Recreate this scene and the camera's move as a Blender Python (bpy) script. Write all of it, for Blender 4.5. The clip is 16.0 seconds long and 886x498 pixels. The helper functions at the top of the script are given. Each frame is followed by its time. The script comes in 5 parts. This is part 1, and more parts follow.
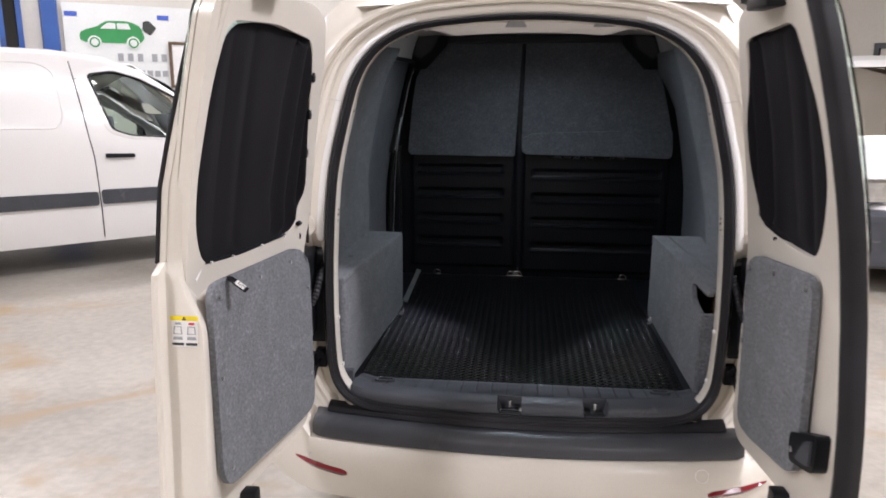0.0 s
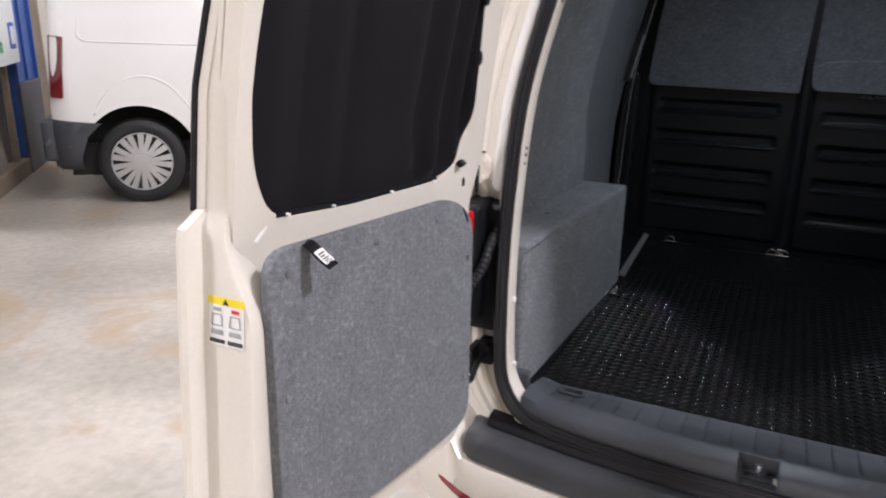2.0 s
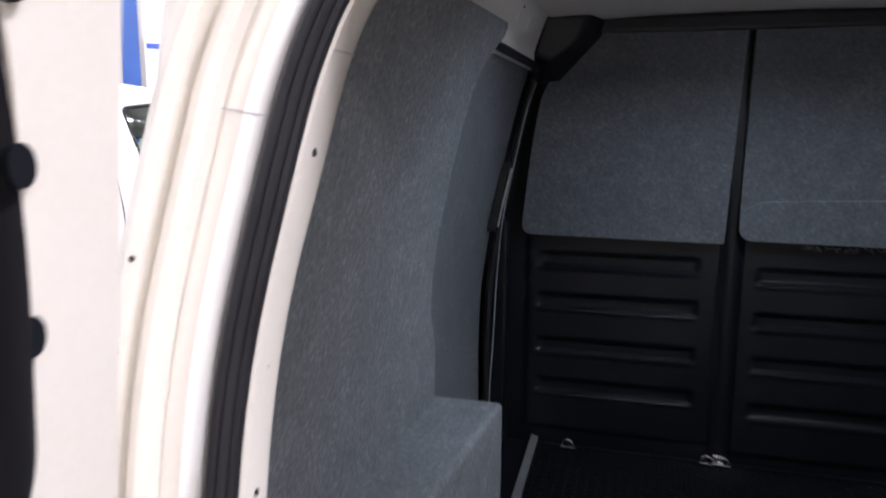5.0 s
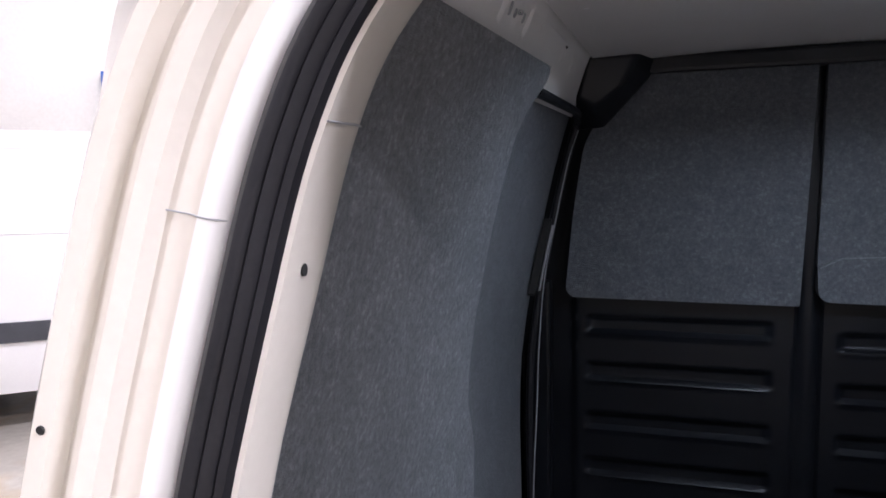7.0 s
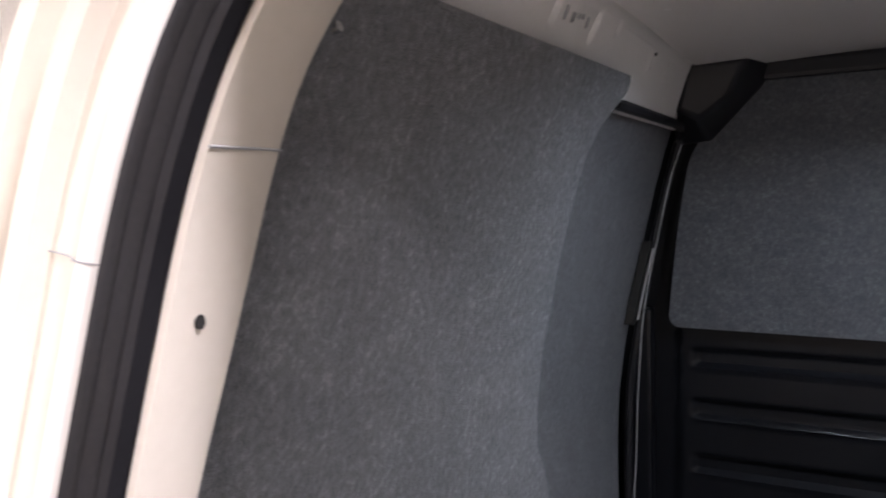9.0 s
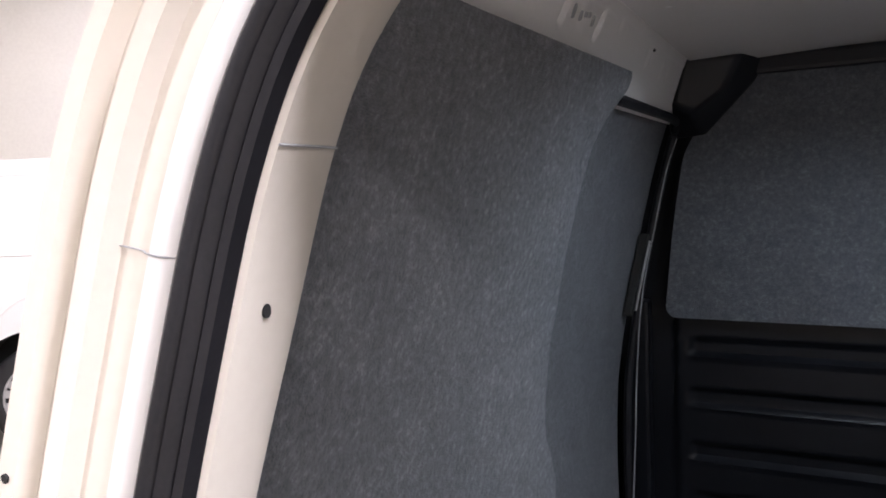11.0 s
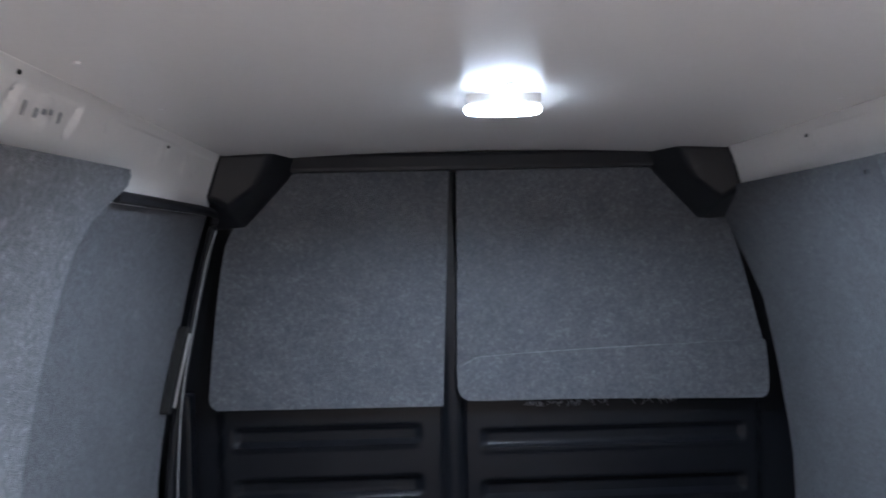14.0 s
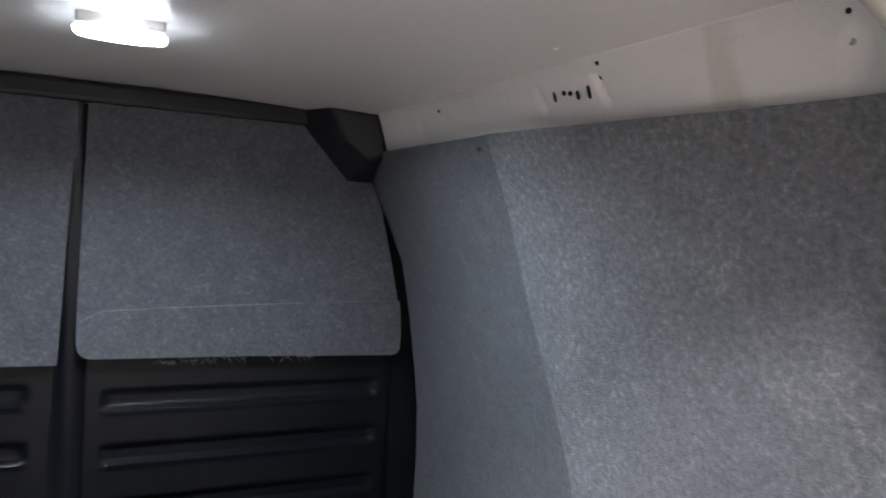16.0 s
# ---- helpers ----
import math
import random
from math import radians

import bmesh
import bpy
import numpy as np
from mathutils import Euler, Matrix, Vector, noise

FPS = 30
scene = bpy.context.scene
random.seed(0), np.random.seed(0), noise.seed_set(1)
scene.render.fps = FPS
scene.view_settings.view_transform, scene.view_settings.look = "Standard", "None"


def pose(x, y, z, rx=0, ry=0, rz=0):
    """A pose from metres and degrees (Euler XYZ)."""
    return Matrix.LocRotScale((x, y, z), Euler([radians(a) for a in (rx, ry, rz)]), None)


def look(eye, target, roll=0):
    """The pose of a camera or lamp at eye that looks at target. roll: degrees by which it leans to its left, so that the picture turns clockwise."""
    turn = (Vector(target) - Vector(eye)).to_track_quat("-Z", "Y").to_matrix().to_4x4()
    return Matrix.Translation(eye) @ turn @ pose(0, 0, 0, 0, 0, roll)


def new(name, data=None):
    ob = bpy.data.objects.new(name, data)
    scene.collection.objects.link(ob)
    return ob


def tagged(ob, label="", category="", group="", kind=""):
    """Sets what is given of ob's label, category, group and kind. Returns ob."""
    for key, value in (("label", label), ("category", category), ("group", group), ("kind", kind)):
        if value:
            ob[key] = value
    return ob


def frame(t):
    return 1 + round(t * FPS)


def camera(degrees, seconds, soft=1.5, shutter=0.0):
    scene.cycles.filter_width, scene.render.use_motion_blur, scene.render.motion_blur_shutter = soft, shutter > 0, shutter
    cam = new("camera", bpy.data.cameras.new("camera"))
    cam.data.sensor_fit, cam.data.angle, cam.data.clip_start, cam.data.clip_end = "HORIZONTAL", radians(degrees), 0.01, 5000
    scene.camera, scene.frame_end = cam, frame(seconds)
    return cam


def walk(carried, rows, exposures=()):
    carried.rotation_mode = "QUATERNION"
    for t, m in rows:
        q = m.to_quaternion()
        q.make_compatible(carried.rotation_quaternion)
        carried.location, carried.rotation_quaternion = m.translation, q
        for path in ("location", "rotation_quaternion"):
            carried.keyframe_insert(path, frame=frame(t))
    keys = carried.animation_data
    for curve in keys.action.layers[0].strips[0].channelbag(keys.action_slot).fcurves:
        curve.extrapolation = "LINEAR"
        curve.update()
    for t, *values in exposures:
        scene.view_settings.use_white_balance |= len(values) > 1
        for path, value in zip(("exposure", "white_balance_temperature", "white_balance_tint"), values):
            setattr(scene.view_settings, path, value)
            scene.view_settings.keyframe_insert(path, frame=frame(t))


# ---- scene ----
cam = camera(62.0, 16.0, soft=1.7, shutter=0.4)
PATH = [
    (0, (-0.024, -2.179, 1.638), (-0.236, -0.24, 1.197), 0.2),
    (0.5, (-0.075, -1.994, 1.624), (-0.373, -0.075, 1.143), 1.0),
    (1, (-0.004, -1.801, 1.549), (-0.507, 0.067, 1.042), 1.4),
    (1.5, (0.007, -1.618, 1.515), (-0.634, 0.194, 0.963), 1.7),
    (2, (-0.095, -1.426, 1.506), (-0.895, 0.306, 0.908), 1.1),
    (2.5, (-0.154, -1.279, 1.507), (-1.062, 0.38, 0.856), 0.7),
    (3, (-0.173, -1.043, 1.491), (-1.185, 0.546, 0.82), -0.4),
    (3.5, (-0.196, -0.852, 1.471), (-1.183, 0.758, 0.811), -0.3),
    (4, (-0.271, -0.679, 1.494), (-0.982, 1.095, 0.905), 1.2),
    (4.5, (-0.31, -0.543, 1.544), (-0.827, 1.332, 1.078), 1.2),
    (4.6, (-0.312, -0.523, 1.548), (-0.811, 1.365, 1.116), 0.9),
    (4.8, (-0.308, -0.465, 1.56), (-0.804, 1.436, 1.189), 0.5),
    (5, (-0.285, -0.4, 1.568), (-0.816, 1.501, 1.246), 0.4),
    (5.2, (-0.266, -0.315, 1.578), (-0.864, 1.575, 1.311), 0.1),
    (7.3, (-0.365, -0.174, 1.606), (-0.964, 1.723, 1.401), -1.4),
    (7.5, (-0.344, -0.161, 1.604), (-0.901, 1.75, 1.409), -1.5),
    (7.8, (-0.308, -0.113, 1.618), (-0.918, 1.785, 1.46), -2.0),
    (8, (-0.277, -0.075, 1.626), (-0.955, 1.8, 1.478), -1.0),
    (8.5, (-0.254, -0.01, 1.608), (-1.071, 1.809, 1.457), -1.1),
    (9, (-0.288, -0.055, 1.611), (-1.229, 1.702, 1.45), -1.7),
    (9.2, (-0.307, -0.053, 1.625), (-1.276, 1.686, 1.433), -2.0),
    (11.3, (-0.309, -0.096, 1.61), (-1.179, 1.697, 1.45), -2.6),
    (11.5, (-0.303, -0.092, 1.611), (-1.138, 1.72, 1.471), -2.6),
    (12, (-0.262, -0.085, 1.646), (-0.979, 1.781, 1.579), -2.5),
    (12.5, (-0.219, -0.049, 1.668), (-0.782, 1.87, 1.642), -2.4),
    (13, (-0.174, -0.035, 1.659), (-0.544, 1.931, 1.656), -2.2),
    (13.5, (-0.149, -0.033, 1.659), (-0.308, 1.961, 1.66), -2.1),
    (14, (-0.133, -0.035, 1.655), (-0.061, 1.963, 1.641), -1.3),
    (14.5, (-0.111, -0.038, 1.653), (0.19, 1.939, 1.628), -0.1),
    (15, (-0.08, -0.031, 1.648), (0.453, 1.897, 1.616), 1.2),
    (15.5, (-0.049, -0.027, 1.647), (0.675, 1.836, 1.592), 2.4),
    (16, (-0.032, -0.026, 1.643), (0.847, 1.768, 1.541), 3.4),
]
EXPO = [(0, 0.3, 6350, 11), (1.5, 0.42, 6300, 11), (2.5, 0.45, 6300, 12), (3.5, 0.75, 6200, 13), (4, 0.82, 6100, 13), (5, 0.9, 6050, 14), (7.5, 0.78, 5950, 17), (8, 1.2, 5850, 15), (8.5, 1.4, 5950, 16), (9, 1.12, 6550, 18), (11.5, 0.95, 6100, 15), (12.5, 1.36, 5650, 18), (13.5, 1.75, 5700, 16), (14, 1.8, 5850, 14), (15, 1.74, 6200, 13), (16, 1.75, 6400, 13)]
walk(cam, [(t, look(eye, target, roll)) for t, eye, target, roll in PATH],
     exposures=EXPO)
# ---- light and world ----
world = bpy.data.worlds.new("hall_sky")
scene.world = world
world.use_nodes = True
world.node_tree.nodes["Background"].inputs[0].default_value = (0.75, 0.8, 0.9, 1)
world.node_tree.nodes["Background"].inputs[1].default_value = 0.15

GZ = 0.03                                  # floor of the hall
VAN_R = Vector((-4.74, 2.86))               # rear wheel of the parked van
DU, DV = Vector((0.76, 0.65)), Vector((0.65, -0.76))   # hall axes: along the parked van, and out from its side


def hall(u, v, z=0.0):
    p = VAN_R + DU * u + DV * v
    return Vector((p.x, p.y, z))


HALL_TURN = math.degrees(math.atan2(DU.y, DU.x))


def area_lamp(name, place, turn, sx, sy, watts, colour):
    d = bpy.data.lights.new(name, "AREA")
    d.shape, d.size, d.size_y, d.energy, d.color = "RECTANGLE", sx, sy, watts, colour
    ob = new(name, d)
    ob.matrix_world = pose(*place, 0, 0, turn)
    return ob


# along, out, turned across, watts, half length
STRIPS = [(1.2, -1.6, 0, 95, 1.25), (5.4, -1.6, 0, 95, 1.25), (1.6, 3.0, 0, 95, 1.25), (5.6, 3.0, 0, 95, 1.25), (-3.25, 5.86, 0, 225, 1.25),
          (1.19, 10.83, 0, 115, 1.25), (3.33, 7.09, 0, 210, 0.45), (6.8, 9.0, 0, 130, 1.25)]
for u_, v_, across, watts_, half_ in STRIPS:
    area_lamp("strip_lamp", hall(u_, v_, 4.62), HALL_TURN + 90 * across, half_ * 1.76, 0.3, watts_, (1.0, 0.965, 1.03))

# ---- materials ----


def nodes_of(name):
    m = bpy.data.materials.new(name)
    m.use_nodes = True
    nt = m.node_tree
    return m, nt, nt.nodes["Principled BSDF"]


def surface(name, c1, c2, rough=0.5, scale=3.0, fine=60.0, bump=0.1, metal=0.0, coat=0.0, rough_var=0.08,
            mix_fine=0.35, stretch=(1, 1, 1), c3=None, c3_scale=1.0, c3_at=0.6, bump_far=0.004, sheen=0.0, spec=0.5):
    """Two scales of variation in colour, roughness and relief."""
    m, nt, b = nodes_of(name)
    N, Lk = nt.nodes, nt.links
    co = N.new("ShaderNodeTexCoord")
    mp = N.new("ShaderNodeMapping")
    mp.inputs["Scale"].default_value = stretch
    Lk.new(co.outputs["Object"], mp.inputs[0])
    big, small = N.new("ShaderNodeTexNoise"), N.new("ShaderNodeTexNoise")
    big.inputs["Scale"].default_value, big.inputs["Detail"].default_value = scale, 4
    small.inputs["Scale"].default_value, small.inputs["Detail"].default_value = fine, 3
    for n in (big, small):
        Lk.new(mp.outputs[0], n.inputs["Vector"])
    mx = N.new("ShaderNodeMix")
    mx.inputs[0].default_value = mix_fine
    Lk.new(big.outputs[0], mx.inputs[2])
    Lk.new(small.outputs[0], mx.inputs[3])
    rp = N.new("ShaderNodeValToRGB")
    rp.color_ramp.elements[0].position, rp.color_ramp.elements[1].position = 0.36, 0.64
    rp.color_ramp.elements[0].color, rp.color_ramp.elements[1].color = (*c1, 1), (*c2, 1)
    Lk.new(mx.outputs[0], rp.inputs[0])
    col = rp.outputs[0]
    if c3:
        st = N.new("ShaderNodeTexNoise")
        st.inputs["Scale"].default_value, st.inputs["Detail"].default_value, st.inputs["Distortion"].default_value = c3_scale, 6, 1.2
        Lk.new(mp.outputs[0], st.inputs["Vector"])
        sr = N.new("ShaderNodeValToRGB")
        sr.color_ramp.elements[0].position, sr.color_ramp.elements[1].position = c3_at, min(1.0, c3_at + 0.13)
        Lk.new(st.outputs[0], sr.inputs[0])
        m2 = N.new("ShaderNodeMix")
        m2.data_type = "RGBA"
        Lk.new(sr.outputs[0], m2.inputs[0])
        Lk.new(col, m2.inputs[6])
        m2.inputs[7].default_value = (*c3, 1)
        col = m2.outputs[2]
    Lk.new(col, b.inputs["Base Color"])
    mr = N.new("ShaderNodeMapRange")
    mr.inputs[3].default_value, mr.inputs[4].default_value = max(0.02, rough - rough_var), min(1.0, rough + rough_var)
    Lk.new(big.outputs[0], mr.inputs[0])
    Lk.new(mr.outputs[0], b.inputs["Roughness"])
    if bump:
        bp = N.new("ShaderNodeBump")
        bp.inputs["Strength"].default_value, bp.inputs["Distance"].default_value = bump, bump_far
        Lk.new(small.outputs[0], bp.inputs["Height"])
        Lk.new(bp.outputs[0], b.inputs["Normal"])
    b.inputs["Metallic"].default_value, b.inputs["Coat Weight"].default_value = metal, coat
    b.inputs["Coat Roughness"].default_value = 0.14
    b.inputs["Sheen Weight"].default_value = sheen
    b.inputs["Specular IOR Level"].default_value = spec
    return m


def carpet_material(name, dark, light, fleck):
    """Needle-felt lining: matted fibres with pale flecks."""
    m, nt, b = nodes_of(name)
    N, Lk = nt.nodes, nt.links
    co = N.new("ShaderNodeTexCoord")
    mp = N.new("ShaderNodeMapping")
    mp.inputs["Scale"].default_value = (1.0, 0.85, 1.0)
    Lk.new(co.outputs["Object"], mp.inputs[0])
    cloud, fleck_n, fibre, tuft = (N.new("ShaderNodeTexNoise") for _ in range(4))
    for n, sc, d, q in ((cloud, 16.0, 3, 0.4), (fleck_n, 118.0, 3, 0.25), (fibre, 300.0, 3, 0.3), (tuft, 520.0, 2, 0.5)):
        n.inputs["Scale"].default_value, n.inputs["Detail"].default_value, n.inputs["Distortion"].default_value = sc, d, q
        Lk.new(mp.outputs[0], n.inputs["Vector"])
    total = None
    for n, w in ((cloud, 0.20), (fleck_n, 0.52), (fibre, 0.28)):
        a = N.new("ShaderNodeMath")
        a.operation = "MULTIPLY_ADD"
        a.inputs[1].default_value, a.inputs[2].default_value = w, 0.0
        Lk.new(n.outputs[0], a.inputs[0])
        if total is not None:
            Lk.new(total, a.inputs[2])
        total = a.outputs[0]
    rp = N.new("ShaderNodeValToRGB")
    e = rp.color_ramp.elements
    e[0].position, e[0].color = 0.38, (*dark, 1)
    e[1].position, e[1].color = 0.56, (*light, 1)
    x = e.new(0.66)
    x.color = (*fleck, 1)
    Lk.new(total, rp.inputs[0])
    Lk.new(rp.outputs[0], b.inputs["Base Color"])
    h = N.new("ShaderNodeMath")
    h.operation = "ADD"
    Lk.new(fibre.outputs[0], h.inputs[0])
    Lk.new(tuft.outputs[0], h.inputs[1])
    bp = N.new("ShaderNodeBump")
    bp.inputs["Strength"].default_value, bp.inputs["Distance"].default_value = 0.7, 0.004
    Lk.new(h.outputs[0], bp.inputs["Height"])
    Lk.new(bp.outputs[0], b.inputs["Normal"])
    b.inputs["Roughness"].default_value = 0.95
    b.inputs["Sheen Weight"].default_value, b.inputs["Sheen Roughness"].default_value = 0.08, 0.5
    b.inputs["Specular IOR Level"].default_value = 0.15
    return m


def glow(name, colour, strength):
    m, nt, b = nodes_of(name)
    b.inputs["Base Color"].default_value = (0.8, 0.8, 0.8, 1)
    b.inputs["Emission Color"].default_value, b.inputs["Emission Strength"].default_value = (*colour, 1), strength
    return m


PAINT = surface("white_van_paint", (0.65, 0.605, 0.53), (0.69, 0.645, 0.57), 0.32, 2.5, 120, 0.02, coat=0.6, rough_var=0.05)
INNER = surface("inner_white_paint", (0.82, 0.805, 0.775), (0.87, 0.855, 0.83), 0.34, 4, 160, 0.05, rough_var=0.08,
                c3=(0.72, 0.69, 0.64), c3_scale=3.5, c3_at=0.64)
ROOFIN = surface("roof_inner_paint", (0.80, 0.785, 0.76), (0.83, 0.815, 0.79), 0.24, 3, 90, 0.02, rough_var=0.004)
WHITE2 = surface("plain_white_paint", (0.74, 0.73, 0.715), (0.78, 0.77, 0.755), 0.3, 1.5, 80, 0.02, coat=0.6, rough_var=0.05)
PLASTIC = surface("black_plastic", (0.004, 0.0045, 0.0065), (0.007, 0.008, 0.0105), 0.40, 6, 700, 0.12, rough_var=0.06, bump_far=0.001, spec=0.24)
PAD = surface("black_pad_plastic", (0.036, 0.038, 0.044), (0.056, 0.059, 0.067), 0.36, 5, 300, 0.25, rough_var=0.1, bump_far=0.001,
              c3=(0.075, 0.077, 0.084), c3_scale=6, c3_at=0.6)
TRIM = surface("grey_black_trim", (0.040, 0.043, 0.051), (0.060, 0.064, 0.075), 0.42, 7, 500, 0.2, rough_var=0.1, bump_far=0.001,
               c3=(0.12, 0.124, 0.135), c3_scale=9, c3_at=0.62)
RUBBER = surface("seal_rubber", (0.009, 0.009, 0.011), (0.016, 0.016, 0.019), 0.5, 8, 300, 0.1, rough_var=0.1, bump_far=0.001, spec=0.3)
MAT_RUBBER = surface("mat_rubber", (0.0025, 0.0025, 0.003), (0.004, 0.004, 0.0045), 0.06, 5, 200, 0.0, rough_var=0.015, bump_far=0.001, spec=1.0)
MAT_BASE = surface("mat_base_rubber", (0.0035, 0.0035, 0.004), (0.006, 0.006, 0.0065), 0.55, 5, 200, 0.1, rough_var=0.05, bump_far=0.001, spec=0.05)
CARPET = carpet_material("grey_felt_carpet", (0.122, 0.128, 0.138), (0.190, 0.199, 0.214), (0.280, 0.289, 0.303))
# grey felt darkened in colour; also the shade on the right lining's far part
CARPET2 = carpet_material("darkened_felt_carpet", (0.082, 0.087, 0.097), (0.116, 0.123, 0.136), (0.160, 0.168, 0.182))
CLOTH = surface("black_curtain_cloth", (0.0068, 0.0064, 0.0078), (0.0102, 0.0097, 0.0115), 0.9, 4, 900, 0.3, bump_far=0.001, spec=0.1, sheen=0.02)
CHROME = surface("bright_metal", (0.55, 0.55, 0.56), (0.7, 0.7, 0.7), 0.22, 20, 200, 0.05, metal=1.0)
ALLOY = surface("silver_wheel_paint", (0.5, 0.5, 0.51), (0.6, 0.6, 0.6), 0.35, 8, 120, 0.05, metal=0.6)
STEEL = surface("dull_aluminium", (0.38, 0.38, 0.39), (0.5, 0.5, 0.5), 0.4, 8, 200, 0.1, metal=0.8)
TYRE = surface("tyre_rubber", (0.008, 0.008, 0.009), (0.015, 0.015, 0.016), 0.6, 8, 150, 0.3)
RED = surface("red_lamp_plastic", (0.42, 0.008, 0.014), (0.5, 0.012, 0.02), 0.15, 8, 90, 0.02, coat=0.5)
DARKRED = surface("dark_red_lamp", (0.12, 0.008, 0.012), (0.18, 0.012, 0.018), 0.15, 12, 90, 0.02, coat=0.5)
BLOCK = surface("dark_grey_plastic", (0.010, 0.0105, 0.013), (0.016, 0.017, 0.020), 0.5, 6, 500, 0.12, bump_far=0.001, spec=0.3)
DARK = surface("dark_cavity", (0.01, 0.01, 0.01), (0.02, 0.019, 0.018), 0.8, 8, 90, 0.1)
BROWN = surface("bare_board", (0.10, 0.06, 0.035), (0.17, 0.105, 0.06), 0.7, 6, 120, 0.2)
CONCRETE = surface("worn_concrete", (0.315, 0.288, 0.245), (0.475, 0.44, 0.385), 0.36, 1.1, 22, 0.12, rough_var=0.16,
                   c3=(0.38, 0.28, 0.17), c3_scale=1.3, c3_at=0.57)
WALLWHITE = surface("hall_wall_paint", (0.62, 0.59, 0.53), (0.70, 0.67, 0.61), 0.6, 0.6, 30, 0.1, c3=(0.55, 0.5, 0.42), c3_scale=0.5, c3_at=0.64)
SHEET = surface("bare_sheet_metal", (0.13, 0.115, 0.10), (0.24, 0.21, 0.18), 0.4, 1.3, 40, 0.1, metal=0.45, stretch=(1, 1, 0.3),
                c3=(0.30, 0.18, 0.10), c3_scale=1.4, c3_at=0.6)
BLUE = surface("blue_steel_paint", (0.02, 0.075, 0.28), (0.03, 0.10, 0.36), 0.45, 3, 60, 0.05, c3=(0.04, 0.04, 0.05), c3_scale=1.6, c3_at=0.66)
FOOTDIRT = surface("column_foot_dirt", (0.05, 0.055, 0.075), (0.11, 0.10, 0.095), 0.6, 3, 60, 0.1, c3=(0.04, 0.05, 0.12), c3_scale=3, c3_at=0.55)
RUSTBEAM = surface("rusty_timber_rail", (0.16, 0.125, 0.09), (0.27, 0.215, 0.16), 0.7, 3, 40, 0.2, c3=(0.30, 0.16, 0.05), c3_scale=4, c3_at=0.6)
ROOFSTEEL = surface("roof_steel", (0.10, 0.075, 0.055), (0.18, 0.14, 0.10), 0.6, 3, 40, 0.1)
BANNER = surface("banner_vinyl", (0.72, 0.74, 0.72), (0.8, 0.81, 0.79), 0.45, 2, 40, 0.05)
GREEN = surface("green_print", (0.03, 0.25, 0.07), (0.04, 0.31, 0.09), 0.5, 4, 60, 0.02)
INK = surface("dark_print", (0.03, 0.035, 0.03), (0.05, 0.06, 0.05), 0.5, 4, 60, 0.02)
GREYINK = surface("grey_print", (0.30, 0.31, 0.32), (0.38, 0.39, 0.4), 0.5, 40, 160, 0.02)
BLUEINK = surface("blue_print", (0.05, 0.10, 0.45), (0.07, 0.14, 0.55), 0.5, 4, 60, 0.02)
YELLOW = surface("yellow_sticker", (0.80, 0.62, 0.02), (0.85, 0.68, 0.04), 0.4, 30, 200, 0.02)
PAPER = surface("white_sticker", (0.78, 0.77, 0.74), (0.83, 0.82, 0.8), 0.4, 30, 200, 0.02)
REDINK = surface("red_print", (0.6, 0.03, 0.04), (0.7, 0.04, 0.05), 0.5, 30, 200, 0.02)
LED = glow("lamp_panel", (0.80, 0.91, 1.0), 530.0)
LENS_RIM = glow("lamp_lens", (0.78, 0.9, 1.0), 6.0)
TUBE = glow("strip_tube", (1.0, 0.96, 0.9), 9.0)


def glass_material(name, colour, rough=0.02):
    m, nt, b = nodes_of(name)
    b.inputs["Base Color"].default_value = (*colour, 1)
    b.inputs["Roughness"].default_value = rough
    b.inputs["Transmission Weight"].default_value = 1.0
    b.inputs["IOR"].default_value = 1.45
    return m


GLASS = glass_material("tinted_green_glass", (0.55, 0.68, 0.62))
DARKGLASS = surface("black_edge_glass", (0.006, 0.007, 0.008), (0.01, 0.01, 0.011), 0.06, 5, 60, 0.0, coat=0.3, rough_var=0.02)

# ---- mesh helpers ----
BASE = {}


def thing(name, base, label, category, group="", kind=""):
    ob = new(name)
    ob.location = base
    ob.empty_display_size = 0.1
    BASE[ob.name] = Vector(base)
    return tagged(ob, label, category, group, kind)


def part(name, bm, material, parent=None, label="", smooth=False, bevel=0.0, segments=2):
    me = bpy.data.meshes.new(name)
    bmesh.ops.recalc_face_normals(bm, faces=bm.faces[:])
    bm.to_mesh(me)
    bm.free()
    me.materials.append(material)
    if smooth:
        me.polygons.foreach_set("use_smooth", [True] * len(me.polygons))
        me.set_sharp_from_angle(angle=radians(40))
    ob = new(name, me)
    if parent is not None:
        ob.parent = parent
        if parent.name in BASE:
            ob.matrix_parent_inverse = Matrix.Translation(-BASE[parent.name])
    if bevel:
        md = ob.modifiers.new("bevel", "BEVEL")
        md.width, md.segments, md.limit_method, md.angle_limit = bevel, segments, "ANGLE", radians(35)
        md.harden_normals = False
        me.polygons.foreach_set("use_smooth", [True] * len(me.polygons))
        me.set_sharp_from_angle(angle=radians(35))
    if label:
        ob["label"] = label
    return ob


def solo(name, bm, material, label, category, group="", kind="", **k):
    return tagged(part(name, bm, material, None, **k), label, category, group, kind)


def add_box(bm, x0, x1, y0, y1, z0, z1, m=None):
    r = bmesh.ops.create_cube(bm, size=1.0, matrix=Matrix.Translation(((x0 + x1) / 2, (y0 + y1) / 2, (z0 + z1) / 2)) @
                              Matrix.Diagonal((x1 - x0, y1 - y0, z1 - z0, 1)))
    if m is not None:
        bmesh.ops.transform(bm, matrix=m, verts=r["verts"])
    return r["verts"]


